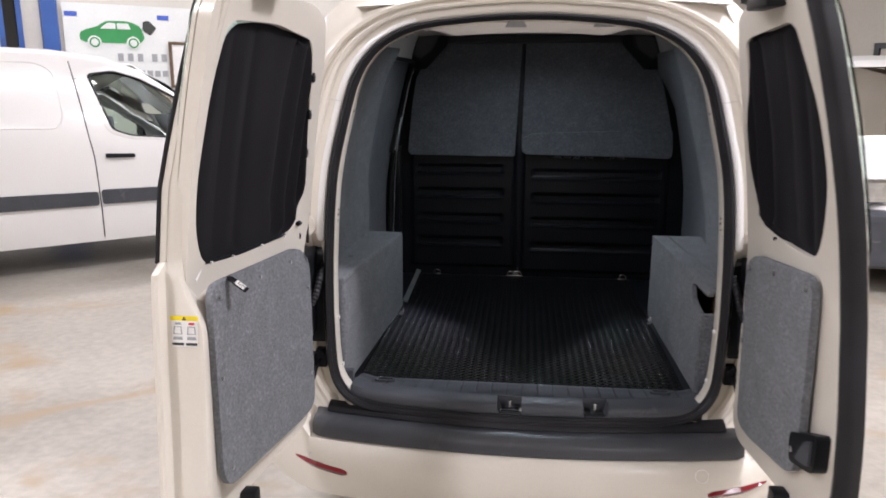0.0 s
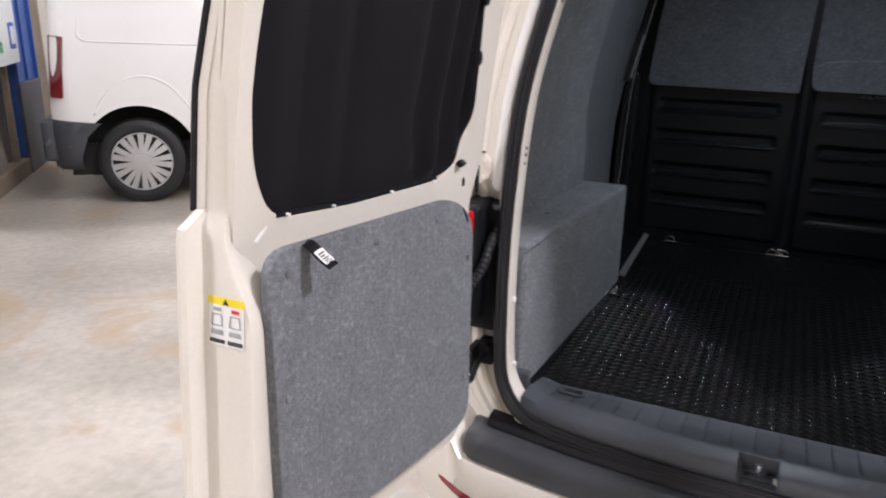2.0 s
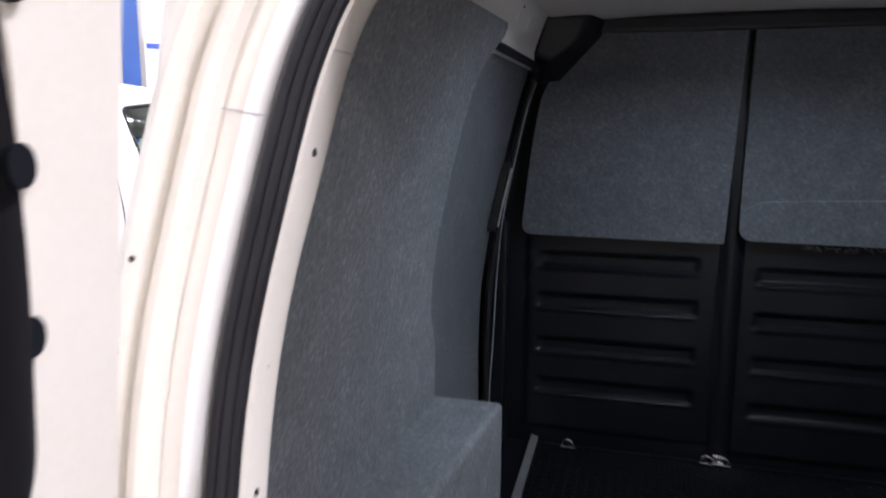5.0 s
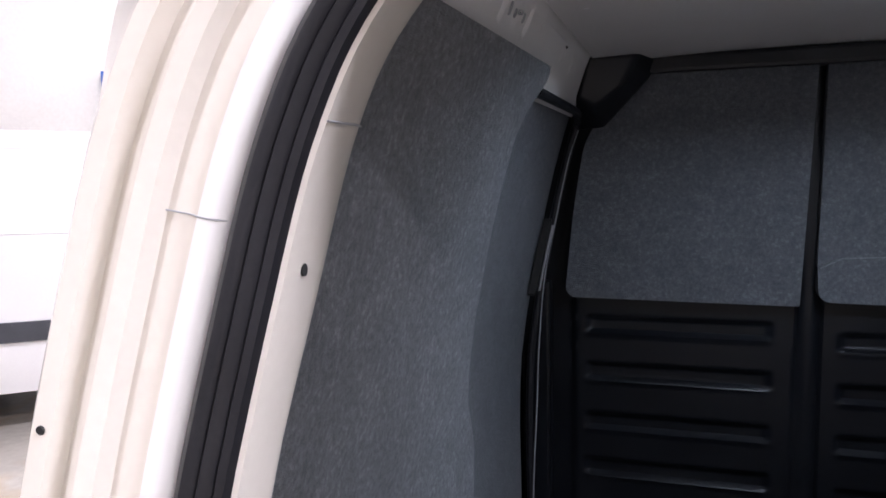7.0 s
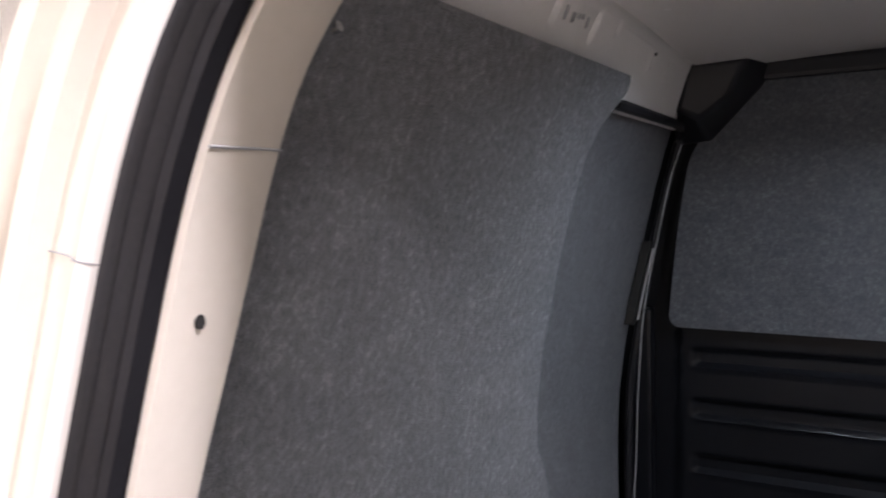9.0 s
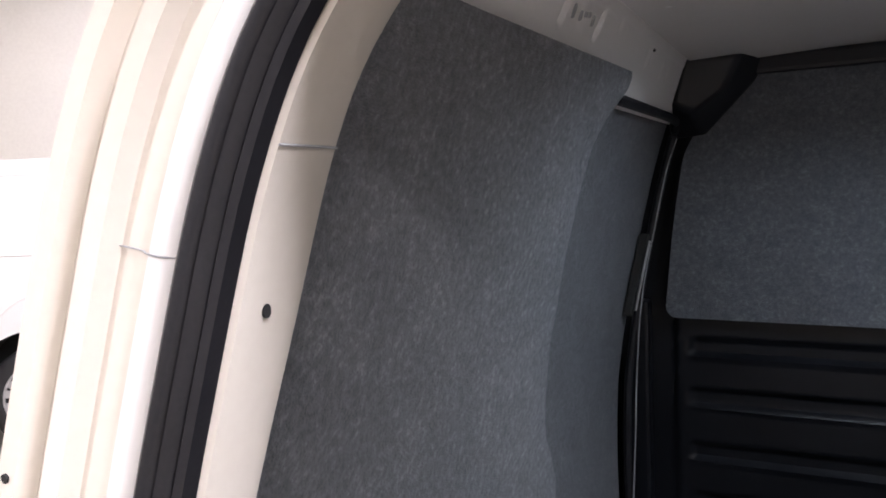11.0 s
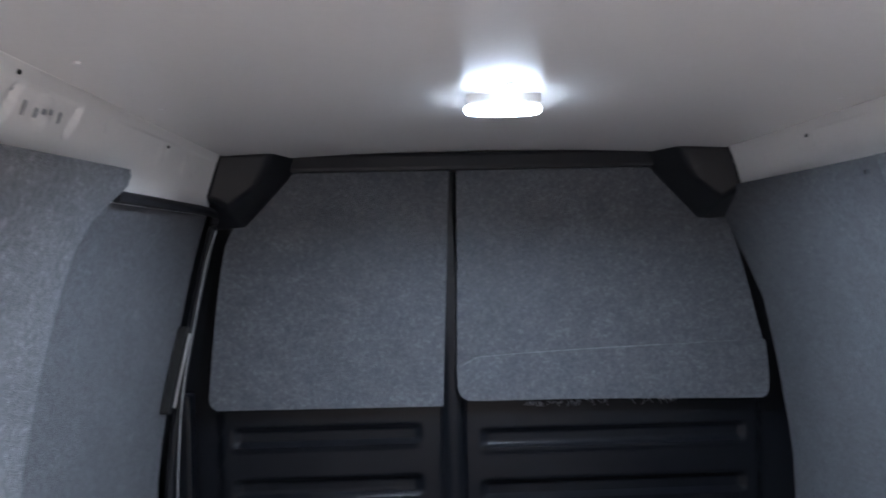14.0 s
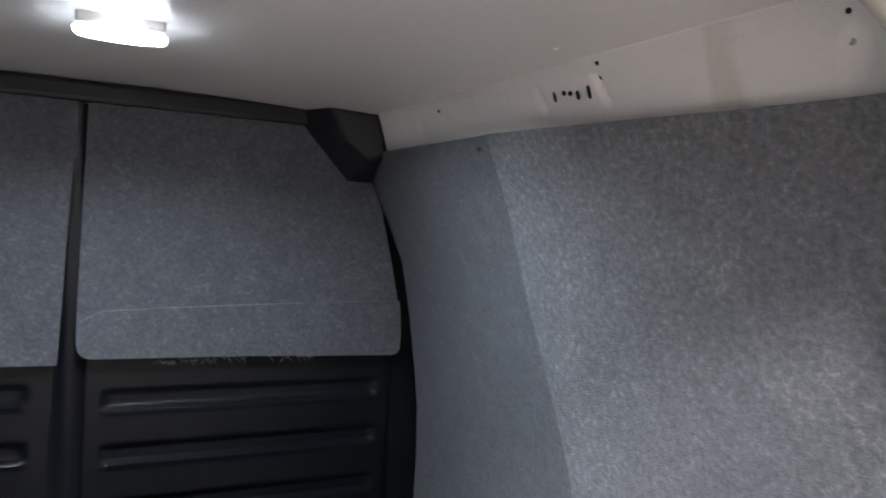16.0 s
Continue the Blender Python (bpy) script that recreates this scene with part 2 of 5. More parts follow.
def box(x0, x1, y0, y1, z0, z1, m=None, round_=0.0, seg=2):
    bm = bmesh.new()
    add_box(bm, x0, x1, y0, y1, z0, z1)
    if round_:
        bmesh.ops.bevel(bm, geom=bm.edges[:], offset=round_, segments=seg, affect="EDGES", profile=0.6)
    if m is not None:
        bmesh.ops.transform(bm, matrix=m, verts=bm.verts[:])
    return bm


def grid(rows, close_u=False, close_v=False, bm=None):
    """Faces over rows of points."""
    bm = bm or bmesh.new()
    vs = [[bm.verts.new(p) for p in r] for r in rows]
    nr, nc = len(vs), len(vs[0])
    for i in range(nr if close_u else nr - 1):
        for j in range(nc if close_v else nc - 1):
            a, b, c, d = vs[i][j], vs[(i + 1) % nr][j], vs[(i + 1) % nr][(j + 1) % nc], vs[i][(j + 1) % nc]
            bm.faces.new((a, b, c, d))
    return bm


def curve_pts(pts, n, closed=False):
    """A smooth line through the points (Catmull-Rom), n steps a span."""
    p = [Vector(q) for q in pts]
    out, k = [], len(p)
    for i in range(k if closed else k - 1):
        if closed:
            a, b, c, d = p[i - 1], p[i], p[(i + 1) % k], p[(i + 2) % k]
        else:
            b, c = p[i], p[i + 1]
            a = p[i - 1] if i else b * 2 - c
            d = p[i + 2] if i + 2 < k else c * 2 - b
        for j in range(n):
            t = j / n
            out.append(0.5 * (b * 2 + (c - a) * t + (a * 2 - b * 5 + c * 4 - d) * t * t + (b * 3 - a - c * 3 + d) * t ** 3))
    if not closed:
        out.append(p[-1])
    return out


def rounded(poly, r, n=5):
    """A polygon (2D) with rounded corners; r one radius or one a corner."""
    out, k = [], len(poly)
    for i in range(k):
        a, b, c = Vector(poly[i - 1]), Vector(poly[i]), Vector(poly[(i + 1) % k])
        ri = r[i] if isinstance(r, (list, tuple)) else r
        u, w = (a - b), (c - b)
        cut = min(ri, u.length * 0.48, w.length * 0.48)
        if cut < 1e-4:
            out.append(b)
            continue
        p, q = b + u.normalized() * cut, b + w.normalized() * cut
        for j in range(n + 1):
            t = j / n
            out.append(p * (1 - t) ** 2 + b * 2 * t * (1 - t) + q * t * t)
    return out


def plate(outline, place, thick, holes=()):
    """A slab of an outline in (s, z) with holes; place(s, z, d) gives the point, d the depth from 0 to thick."""
    bm = bmesh.new()
    edges = []
    for loop in (outline, *holes):
        vs = [bm.verts.new((p[0], p[1], 0)) for p in loop]
        edges += [bm.edges.new((vs[i], vs[(i + 1) % len(vs)])) for i in range(len(vs))]
    bmesh.ops.triangle_fill(bm, use_beauty=True, use_dissolve=False, edges=edges, normal=(0, 0, 1))
    r = bmesh.ops.extrude_face_region(bm, geom=bm.faces[:])
    top = {e for e in r["geom"] if isinstance(e, bmesh.types.BMVert)}
    for v in bm.verts:
        v.co = place(v.co.x, v.co.y, thick if v in top else 0.0)
    return bm


def tube(path, r, n=8, bm=None, ring=0.0):
    """A round tube along points; ring makes it corrugated."""
    path = [Vector(p) for p in path]
    rows = []
    for i, p in enumerate(path):
        t = (path[min(i + 1, len(path) - 1)] - path[max(i - 1, 0)]).normalized()
        side = t.cross(Vector((0, 0, 1)) if abs(t.z) < 0.9 else Vector((1, 0, 0))).normalized()
        up = side.cross(t)
        rr = r + (ring if i % 2 else 0.0)
        rows.append([p + (side * math.cos(2 * math.pi * k / n) + up * math.sin(2 * math.pi * k / n)) * rr for k in range(n)])
    bm = grid(rows, close_v=True, bm=bm)
    for row in (rows[0], rows[-1]):
        vs = [bm.verts.new(p) for p in row]
        bm.faces.new(vs)
    return bm


def disc(centre, axis, r, depth, n=20, ry=None, bm=None):
    """A short cylinder, its face along axis; ry makes it oval."""
    bm = bm or bmesh.new()
    q = Vector(axis).to_track_quat("Z", "Y").to_matrix().to_4x4()
    c = bmesh.ops.create_cone(bm, cap_ends=True, segments=n, radius1=r, radius2=r, depth=depth,
                              matrix=Matrix.Translation(centre) @ q @ Matrix.Diagonal((1, (ry or r) / r, 1, 1)))
    return bm


def lerp_table(table, x):
    xs, ys = zip(*table)
    return float(np.interp(x, xs, ys))


def smooth01(t):
    t = max(0.0, min(1.0, t))
    return t * t * (3 - 2 * t)

# ---- the hall ----
U0, U1, V0, V1, TOP = -1.4, 12.5, -4.0, 14.6, 5.2
UW, VS = -9.0, 4.4                          # the hall widens behind the cargo van


def hall_box(u0, u1, v0, v1, z0, z1, round_=0.0):
    bm = box(u0, u1, v0, v1, z0, z1, round_=round_)
    for q in bm.verts:
        q.co = hall(q.co.x, q.co.y, q.co.z)
    return bm


solo("ground", hall_box(UW - 0.3, U1 + 0.3, V0 - 0.3, V1 + 0.3, GZ - 0.15, GZ), CONCRETE, "worn pale concrete workshop floor with brown stains", "floor", kind="structure")
solo("wall_west", hall_box(U0 - 0.25, U0, V0 - 0.3, VS, GZ, TOP), WALLWHITE, "pale painted workshop wall", "wall", kind="structure")
solo("wall_return", hall_box(UW, U0 - 0.25, VS - 0.25, VS, GZ, TOP), WALLWHITE, "plain pale workshop wall", "wall", kind="structure")
solo("wall_far_west", hall_box(UW - 0.25, UW, VS - 0.25, V1 + 0.3, GZ, TOP), WALLWHITE, "plain pale workshop wall", "wall", kind="structure")
solo("wall_north", hall_box(U0, U1, V0 - 0.25, V0, GZ, TOP), WALLWHITE, "cream painted workshop wall with a banner", "wall", kind="structure")
solo("wall_east", hall_box(U1, U1 + 0.25, V0 - 0.3, V1 + 0.3, GZ, TOP), WALLWHITE, "cream painted workshop wall with a large door", "wall", kind="structure")
solo("wall_south", hall_box(UW, U1, V1, V1 + 0.25, GZ, TOP), WALLWHITE, "plain pale workshop wall", "wall", kind="structure")
solo("ceiling", hall_box(UW - 0.3, U1 + 0.3, V0 - 0.3, V1 + 0.3, TOP, TOP + 0.2), WALLWHITE, "pale sheeted workshop roof", "ceiling", kind="structure")
for i_ in range(4):
    u_ = 0.2 + i_ * 3.3
    bm = hall_box(u_ - 0.08, u_ + 0.08, V0, V1, TOP - 0.36, TOP - 0.32)
    for a_ in (hall_box(u_ - 0.08, u_ + 0.08, V0, V1, TOP - 0.04, TOP), hall_box(u_ - 0.012, u_ + 0.012, V0, V1, TOP - 0.33, TOP - 0.03)):
        me_ = bpy.data.meshes.new("tmp")
        a_.to_mesh(me_)
        bm.from_mesh(me_)
        bpy.data.meshes.remove(me_)
        a_.free()
    solo("roof_beam", bm, ROOFSTEEL, "brown steel roof beam under the workshop ceiling", "beam", "roof beams", "structure")
for u_, v_, across, _w, half_ in STRIPS:
    lamp = thing("strip_light", hall(u_, v_, 4.72), "white fluorescent strip light below the workshop roof", "ceiling light", "strip lights")
    ru, rv = (0.14, half_) if across else (half_, 0.14)
    at = lambda a, b, z: hall(u_ + (b if across else a), v_ + (a if across else b), z)
    part("housing", hall_box(u_ - ru, u_ + ru, v_ - rv, v_ + rv, 4.70, 4.80, 0.01), WHITE2, lamp)
    for w_ in (-0.07, 0.07):
        part("fluorescent_tube", tube([at(0.05 - half_, w_, 4.675), at(half_ - 0.05, w_, 4.675)], 0.016), TUBE, lamp, smooth=True)
    for w_ in (-0.7 * half_, 0.7 * half_):
        part("drop_rod", tube([at(w_, 0, 4.80), at(w_, 0, TOP)], 0.008), STEEL, lamp)

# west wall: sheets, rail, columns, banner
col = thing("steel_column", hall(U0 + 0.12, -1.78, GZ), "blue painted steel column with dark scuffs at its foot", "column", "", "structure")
part("web", hall_box(U0 + 0.01, U0 + 0.24, -1.80, -1.77, GZ, TOP), BLUE, col)
for w_ in (-2.14, -1.42):
    part("flange", hall_box(U0 + 0.005, U0 + 0.25, w_ - 0.02, w_ + 0.02, GZ, TOP), BLUE, col)
part("plate", hall_box(U0 + 0.19, U0 + 0.22, -2.12, -1.44, GZ, TOP), BLUE, col)
# thin plate added to carry the dirt on the column's lower part
part("dirty_foot", hall_box(U0 + 0.222, U0 + 0.255, -2.165, -1.395, GZ, 0.86, 0.004), FOOTDIRT, col, "dirty grey foot of the column, added as a thin plate")
solo("door_post", hall_box(U0 + 0.02, U0 + 0.2, -2.75, -2.24, GZ, 3.2, 0.01), RUSTBEAM, "brown timber door post beside the blue column", "post", kind="structure")
for n_, (a_, b_, t_) in enumerate([(-1.36, -0.85, 0.10), (-0.84, 0.5, 0.16), (0.52, 2.0, 0.12), (2.02, 4.2, 0.1)]):
    bm = hall_box(0, 0.012, a_, b_, 0, 1.55)
    for q in bm.verts:
        # lean the sheet on the wall
        rel = (Vector((q.co.x, q.co.y)) - VAN_R)
        uu, vv = rel.dot(DU) / DU.length_squared, rel.dot(DV) / DV.length_squared
        q.co = hall(U0 + 0.03 + uu + t_ * (1 - q.co.z / 1.55), vv, GZ + 0.15 + q.co.z)
    solo("metal_sheet", bm, SHEET, "scuffed bare metal sheet leaning on the wall", "sheet", "metal sheets")
for a_ in (-1.2, 0.1, 1.6):
    solo("wall_batten", hall_box(U0 + 0.16, U0 + 0.21, a_ - 0.03, a_ + 0.03, GZ + 0.15, 1.1, 0.004), RUSTBEAM, "weathered upright batten against the metal sheets", "batten", "battens")
solo("floor_rail", hall_box(U0 + 0.02, U0 + 0.25, -1.38, 4.4, GZ, GZ + 0.15, 0.008), RUSTBEAM, "worn rail with rust marks along the foot of the wall", "rail", kind="structure")


def wall_w(s, z, d):
    return hall(U0 + 0.30 - d, s, z)


ban = solo("wall_banner", plate(rounded([(-1.33, 1.06), (-0.5, 1.05), (1.2, 1.05), (4.0, 1.02), (4.0, 2.3), (-1.33, 2.35)], 0.01), wall_w, 0.006), BANNER,
           "white vinyl banner with green numerals hung on the wall", "banner", kind="")
for i_ in range(8):
    s_ = -0.18 - i_ * 0.085
    part("print_bar", plate([(s_ - 0.06, 1.16), (s_, 1.16), (s_, 1.25), (s_ - 0.06, 1.25)], lambda s, z, d: hall(U0 + 0.304 - d, s, z), 0.003), GREEN if i_ > 2 else GREYINK, ban)
part("print_block", plate(rounded([(-1.26, 1.18), (-1.08, 1.18), (-1.08, 1.40), (-1.26, 1.40)], 0.02), lambda s, z, d: hall(U0 + 0.304 - d, s, z), 0.003), BLUEINK, ban)
part("print_block", plate(rounded([(-1.23, 1.22), (-1.12, 1.22), (-1.12, 1.37), (-1.23, 1.37)], 0.02), lambda s, z, d: hall(U0 + 0.308 - d, s, z), 0.003), BANNER, ban)

# north wall: blue column, blue window, banner, framed notice


def wall_n(s, z, d):
    return hall(s, V0 + 0.06 + d, z)


def wall_nt(o):
    return lambda s, z, d: hall(s, V0 + 0.06 + o + d, z)


solo("wall_column", hall_box(1.57, 1.76, V0, V0 + 0.14, GZ, TOP, 0.006), BLUE, "bright blue painted steel column on the wall", "column", kind="structure")
win_ = thing("wall_window", hall(1.23, V0 + 0.05, 1.4), "narrow dark window in a blue frame", "window", "", "structure")
part("window_frame", plate([(1.10, 1.3), (1.36, 1.3), (1.36, 2.75), (1.10, 2.75)], wall_n, 0.05, [[(1.16, 1.36), (1.30, 1.36), (1.30, 2.69), (1.16, 2.69)]]), BLUE, win_)
part("pane", plate([(1.155, 1.355), (1.305, 1.355), (1.305, 2.695), (1.155, 2.695)], wall_nt(0.0), 0.012), DARKGLASS, win_)
ban2 = solo("sign_banner", plate([(1.82, 1.45), (4.6, 1.45), (4.6, 2.62), (1.82, 2.62)], wall_n, 0.006), BANNER, "white banner with a green car picture and dark letters", "banner")
car_shape = [(2.00, 2.16), (2.07, 2.13), (2.74, 2.13), (2.80, 2.20), (2.76, 2.34), (2.68, 2.39), (2.58, 2.415), (2.33, 2.41), (2.20, 2.33), (2.06, 2.29), (2.0, 2.25)]
part("printed_car", plate(rounded(car_shape, 0.03), wall_nt(0.01), 0.003), GREEN, ban2)
part("printed_window", plate(rounded([(2.25, 2.31), (2.44, 2.31), (2.44, 2.385), (2.34, 2.385)], 0.015), wall_nt(0.016), 0.003), BANNER, ban2)
part("printed_window", plate(rounded([(2.46, 2.31), (2.63, 2.31), (2.60, 2.385), (2.46, 2.385)], 0.015), wall_nt(0.016), 0.003), BANNER, ban2)
for c_ in (2.17, 2.65):
    part("printed_wheel", disc(hall(c_, V0 + 0.078, 2.135), DV.to_3d(), 0.085, 0.004), BANNER, ban2)
    part("printed_wheel", disc(hall(c_, V0 + 0.083, 2.135), DV.to_3d(), 0.065, 0.004), GREEN, ban2)
    part("printed_wheel", disc(hall(c_, V0 + 0.088, 2.135), DV.to_3d(), 0.045, 0.004), BANNER, ban2)
part("printed_tag", plate(rounded([(2.78, 2.30), (2.88, 2.24), (2.96, 2.34), (2.87, 2.43), (2.79, 2.42)], 0.02), wall_nt(0.012), 0.003), INK, ban2)
for i_ in range(8):
    s_ = 2.44 + i_ * 0.125 + (0.06 if i_ > 2 else 0)
    part("print_bar", plate([(s_, 1.90), (s_ + 0.07, 1.90), (s_ + 0.07, 2.00), (s_, 2.00)], wall_nt(0.01), 0.003), GREYINK, ban2)
for i_ in range(9):
    s_ = 2.50 + i_ * 0.1
    part("print_bar", plate([(s_, 1.70), (s_ + 0.07, 1.70), (s_ + 0.07, 1.78), (s_, 1.78)], wall_nt(0.01), 0.003), GREYINK, ban2)
for s_ in (1.84, 2.98):
    part("print_bar", plate([(s_, 2.45), (s_ + 0.15, 2.45), (s_ + 0.15, 2.51), (s_, 2.51)], wall_nt(0.01), 0.003), BLUEINK, ban2)
nb = thing("notice_board", hall(3.4, V0 + 0.09, 1.5), "small framed notice with a red-brown rim", "notice board")
part("frame", plate([(3.10, 1.55), (3.75, 1.55), (3.75, 2.17), (3.10, 2.17)], wall_nt(0.02), 0.02, [[(3.14, 1.59), (3.71, 1.59), (3.71, 2.13), (3.14, 2.13)]]), BROWN, nb)
part("sheet", plate([(3.135, 1.585), (3.715, 1.585), (3.715, 2.135), (3.135, 2.135)], wall_nt(0.02), 0.008), PAPER, nb)

# east wall: a large pale door in a grey frame
dr = thing("hall_door", hall(U1 - 0.05, 1.8, GZ), "pale tall workshop door in a dark grey frame", "door", "", "structure")


def wall_e(o):
    return lambda s, z, d: hall(U1 - 0.01 - o - d, s, z)


part("frame", plate([(0.9, GZ), (0.9, 2.25), (3.3, 2.25), (3.3, GZ), (3.22, GZ), (3.22, 2.17), (0.98, 2.17), (0.98, GZ)], wall_e(0), 0.06), TRIM, dr)
for i_ in range(4):
    part("panel", plate([(1.0 + i_ * 0.552, GZ + 0.01), (1.545 + i_ * 0.552, GZ + 0.01), (1.545 + i_ * 0.552, 2.16), (1.0 + i_ * 0.552, 2.16)], wall_e(0), 0.03), WALLWHITE, dr, bevel=0.004)

# ---- parked vans ----


def add_wheel(parent, centre, axis, r, width, spokes=18):
    """Tyre, hub cap with its spokes; axis points out of the wheel."""
    q = Vector(axis).normalized().to_track_quat("Z", "Y").to_matrix().to_4x4()
    M = Matrix.Translation(centre) @ q
    prof = [(0.62, -0.5), (0.90, -0.5), (0.975, -0.42), (1.0, -0.25), (1.0, 0.25), (0.975, 0.42), (0.90, 0.5), (0.80, 0.52), (0.68, 0.48), (0.64, 0.40), (0.62, 0.2)]
    n = 48
    rows = [[M @ Vector((a * r * math.cos(2 * math.pi * k / n), a * r * math.sin(2 * math.pi * k / n), b * width)) for a, b in prof] for k in range(n)]
    wheel = part("wheel", grid(rows, close_u=True), TYRE, parent, "black tyre with a silver hub cap", smooth=True)
    cap = disc(M @ Vector((0, 0, width * 0.36)), axis, r * 0.64, 0.01, 40)
    part("wheel_well", cap, DARK, wheel)
    rim = [(0.70, 0.46), (0.69, 0.51), (0.67, 0.51), (0.655, 0.45)]
    rows = [[M @ Vector((a * r * math.cos(2 * math.pi * k / n), a * r * math.sin(2 * math.pi * k / n), b * width)) for a, b in rim] for k in range(n)]
    part("rim", grid(rows, close_u=True), ALLOY, wheel, smooth=True)
    for k in range(spokes):
        t = 2 * math.pi * (k // 2) / (spokes // 2) + (0.155 if k % 2 else -0.155)
        bm = bmesh.new()
        pts = [(0.14, -0.07), (0.66, -0.072), (0.66, 0.072), (0.14, 0.07)]
        lo = [bm.verts.new(M @ (Matrix.Rotation(t, 4, "Z") @ Vector((a * r, b * r * (0.6 if a < 0.3 else 1), width * (0.53 if a < 0.3 else 0.47))))) for a, b in pts]
        hi = [bm.verts.new(v.co + M.to_3x3() @ Vector((0, 0, -0.012))) for v in lo]
        bm.faces.new(lo)
        for i in range(4):
            bm.faces.new((lo[i], hi[i], hi[(i + 1) % 4], lo[(i + 1) % 4]))
        part("spoke", bm, ALLOY, wheel)
    part("hub", disc(M @ Vector((0, 0, width * 0.53)), axis, r * 0.2, 0.015, 24), ALLOY, wheel)
    return wheel


ROOF = [(-0.62, 1.35), (-0.57, 1.74), (-0.50, 1.84), (-0.3, 1.885), (0.5, 1.90), (1.2, 1.885), (1.6, 1.83), (1.9, 1.72), (2.2, 1.52), (2.5, 1.28), (2.72, 1.13),
        (3.0, 1.07), (3.3, 0.99), (3.5, 0.86), (3.6, 0.66)]
DOORWIN = [(1.43, 1.69), (1.64, 1.72), (1.85, 1.66), (2.13, 1.51), (2.42, 1.27), (2.44, 1.15), (2.03, 1.155), (1.72, 1.18), (1.57, 1.235)]


WINMID = (sum(p[0] for p in DOORWIN) / len(DOORWIN), sum(p[1] for p in DOORWIN) / len(DOORWIN))
WINCUT = [(WINMID[0] + (p[0] - WINMID[0]) * 1.05, WINMID[1] + (p[1] - WINMID[1]) * 1.05) for p in DOORWIN]


def side_v(u, z):
    """How far the van's flank lies in from its widest line."""
    zt = lerp_table(ROOF, u)
    t = (z - 0.28) / max(0.2, zt - 0.28)
    tuck = 0.26 * max(0.0, (t - 0.42) / 0.58) ** 2.1
    nose = 0.25 * max(0.0, (u - 3.0) / 0.6) ** 2 + 0.07 * max(0.0, (-u - 0.46) / 0.16) ** 2
    return 0.05 - tuck - nose - 0.03 * max(0.0, (0.55 - z) / 0.3) ** 2


def inside(poly, x, y):
    hit = False
    for i in range(len(poly)):
        (x0, y0), (x1, y1) = poly[i - 1], poly[i]
        if (y0 > y) != (y1 > y) and x < (x1 - x0) * (y - y0) / (y1 - y0) + x0:
            hit = not hit
    return hit


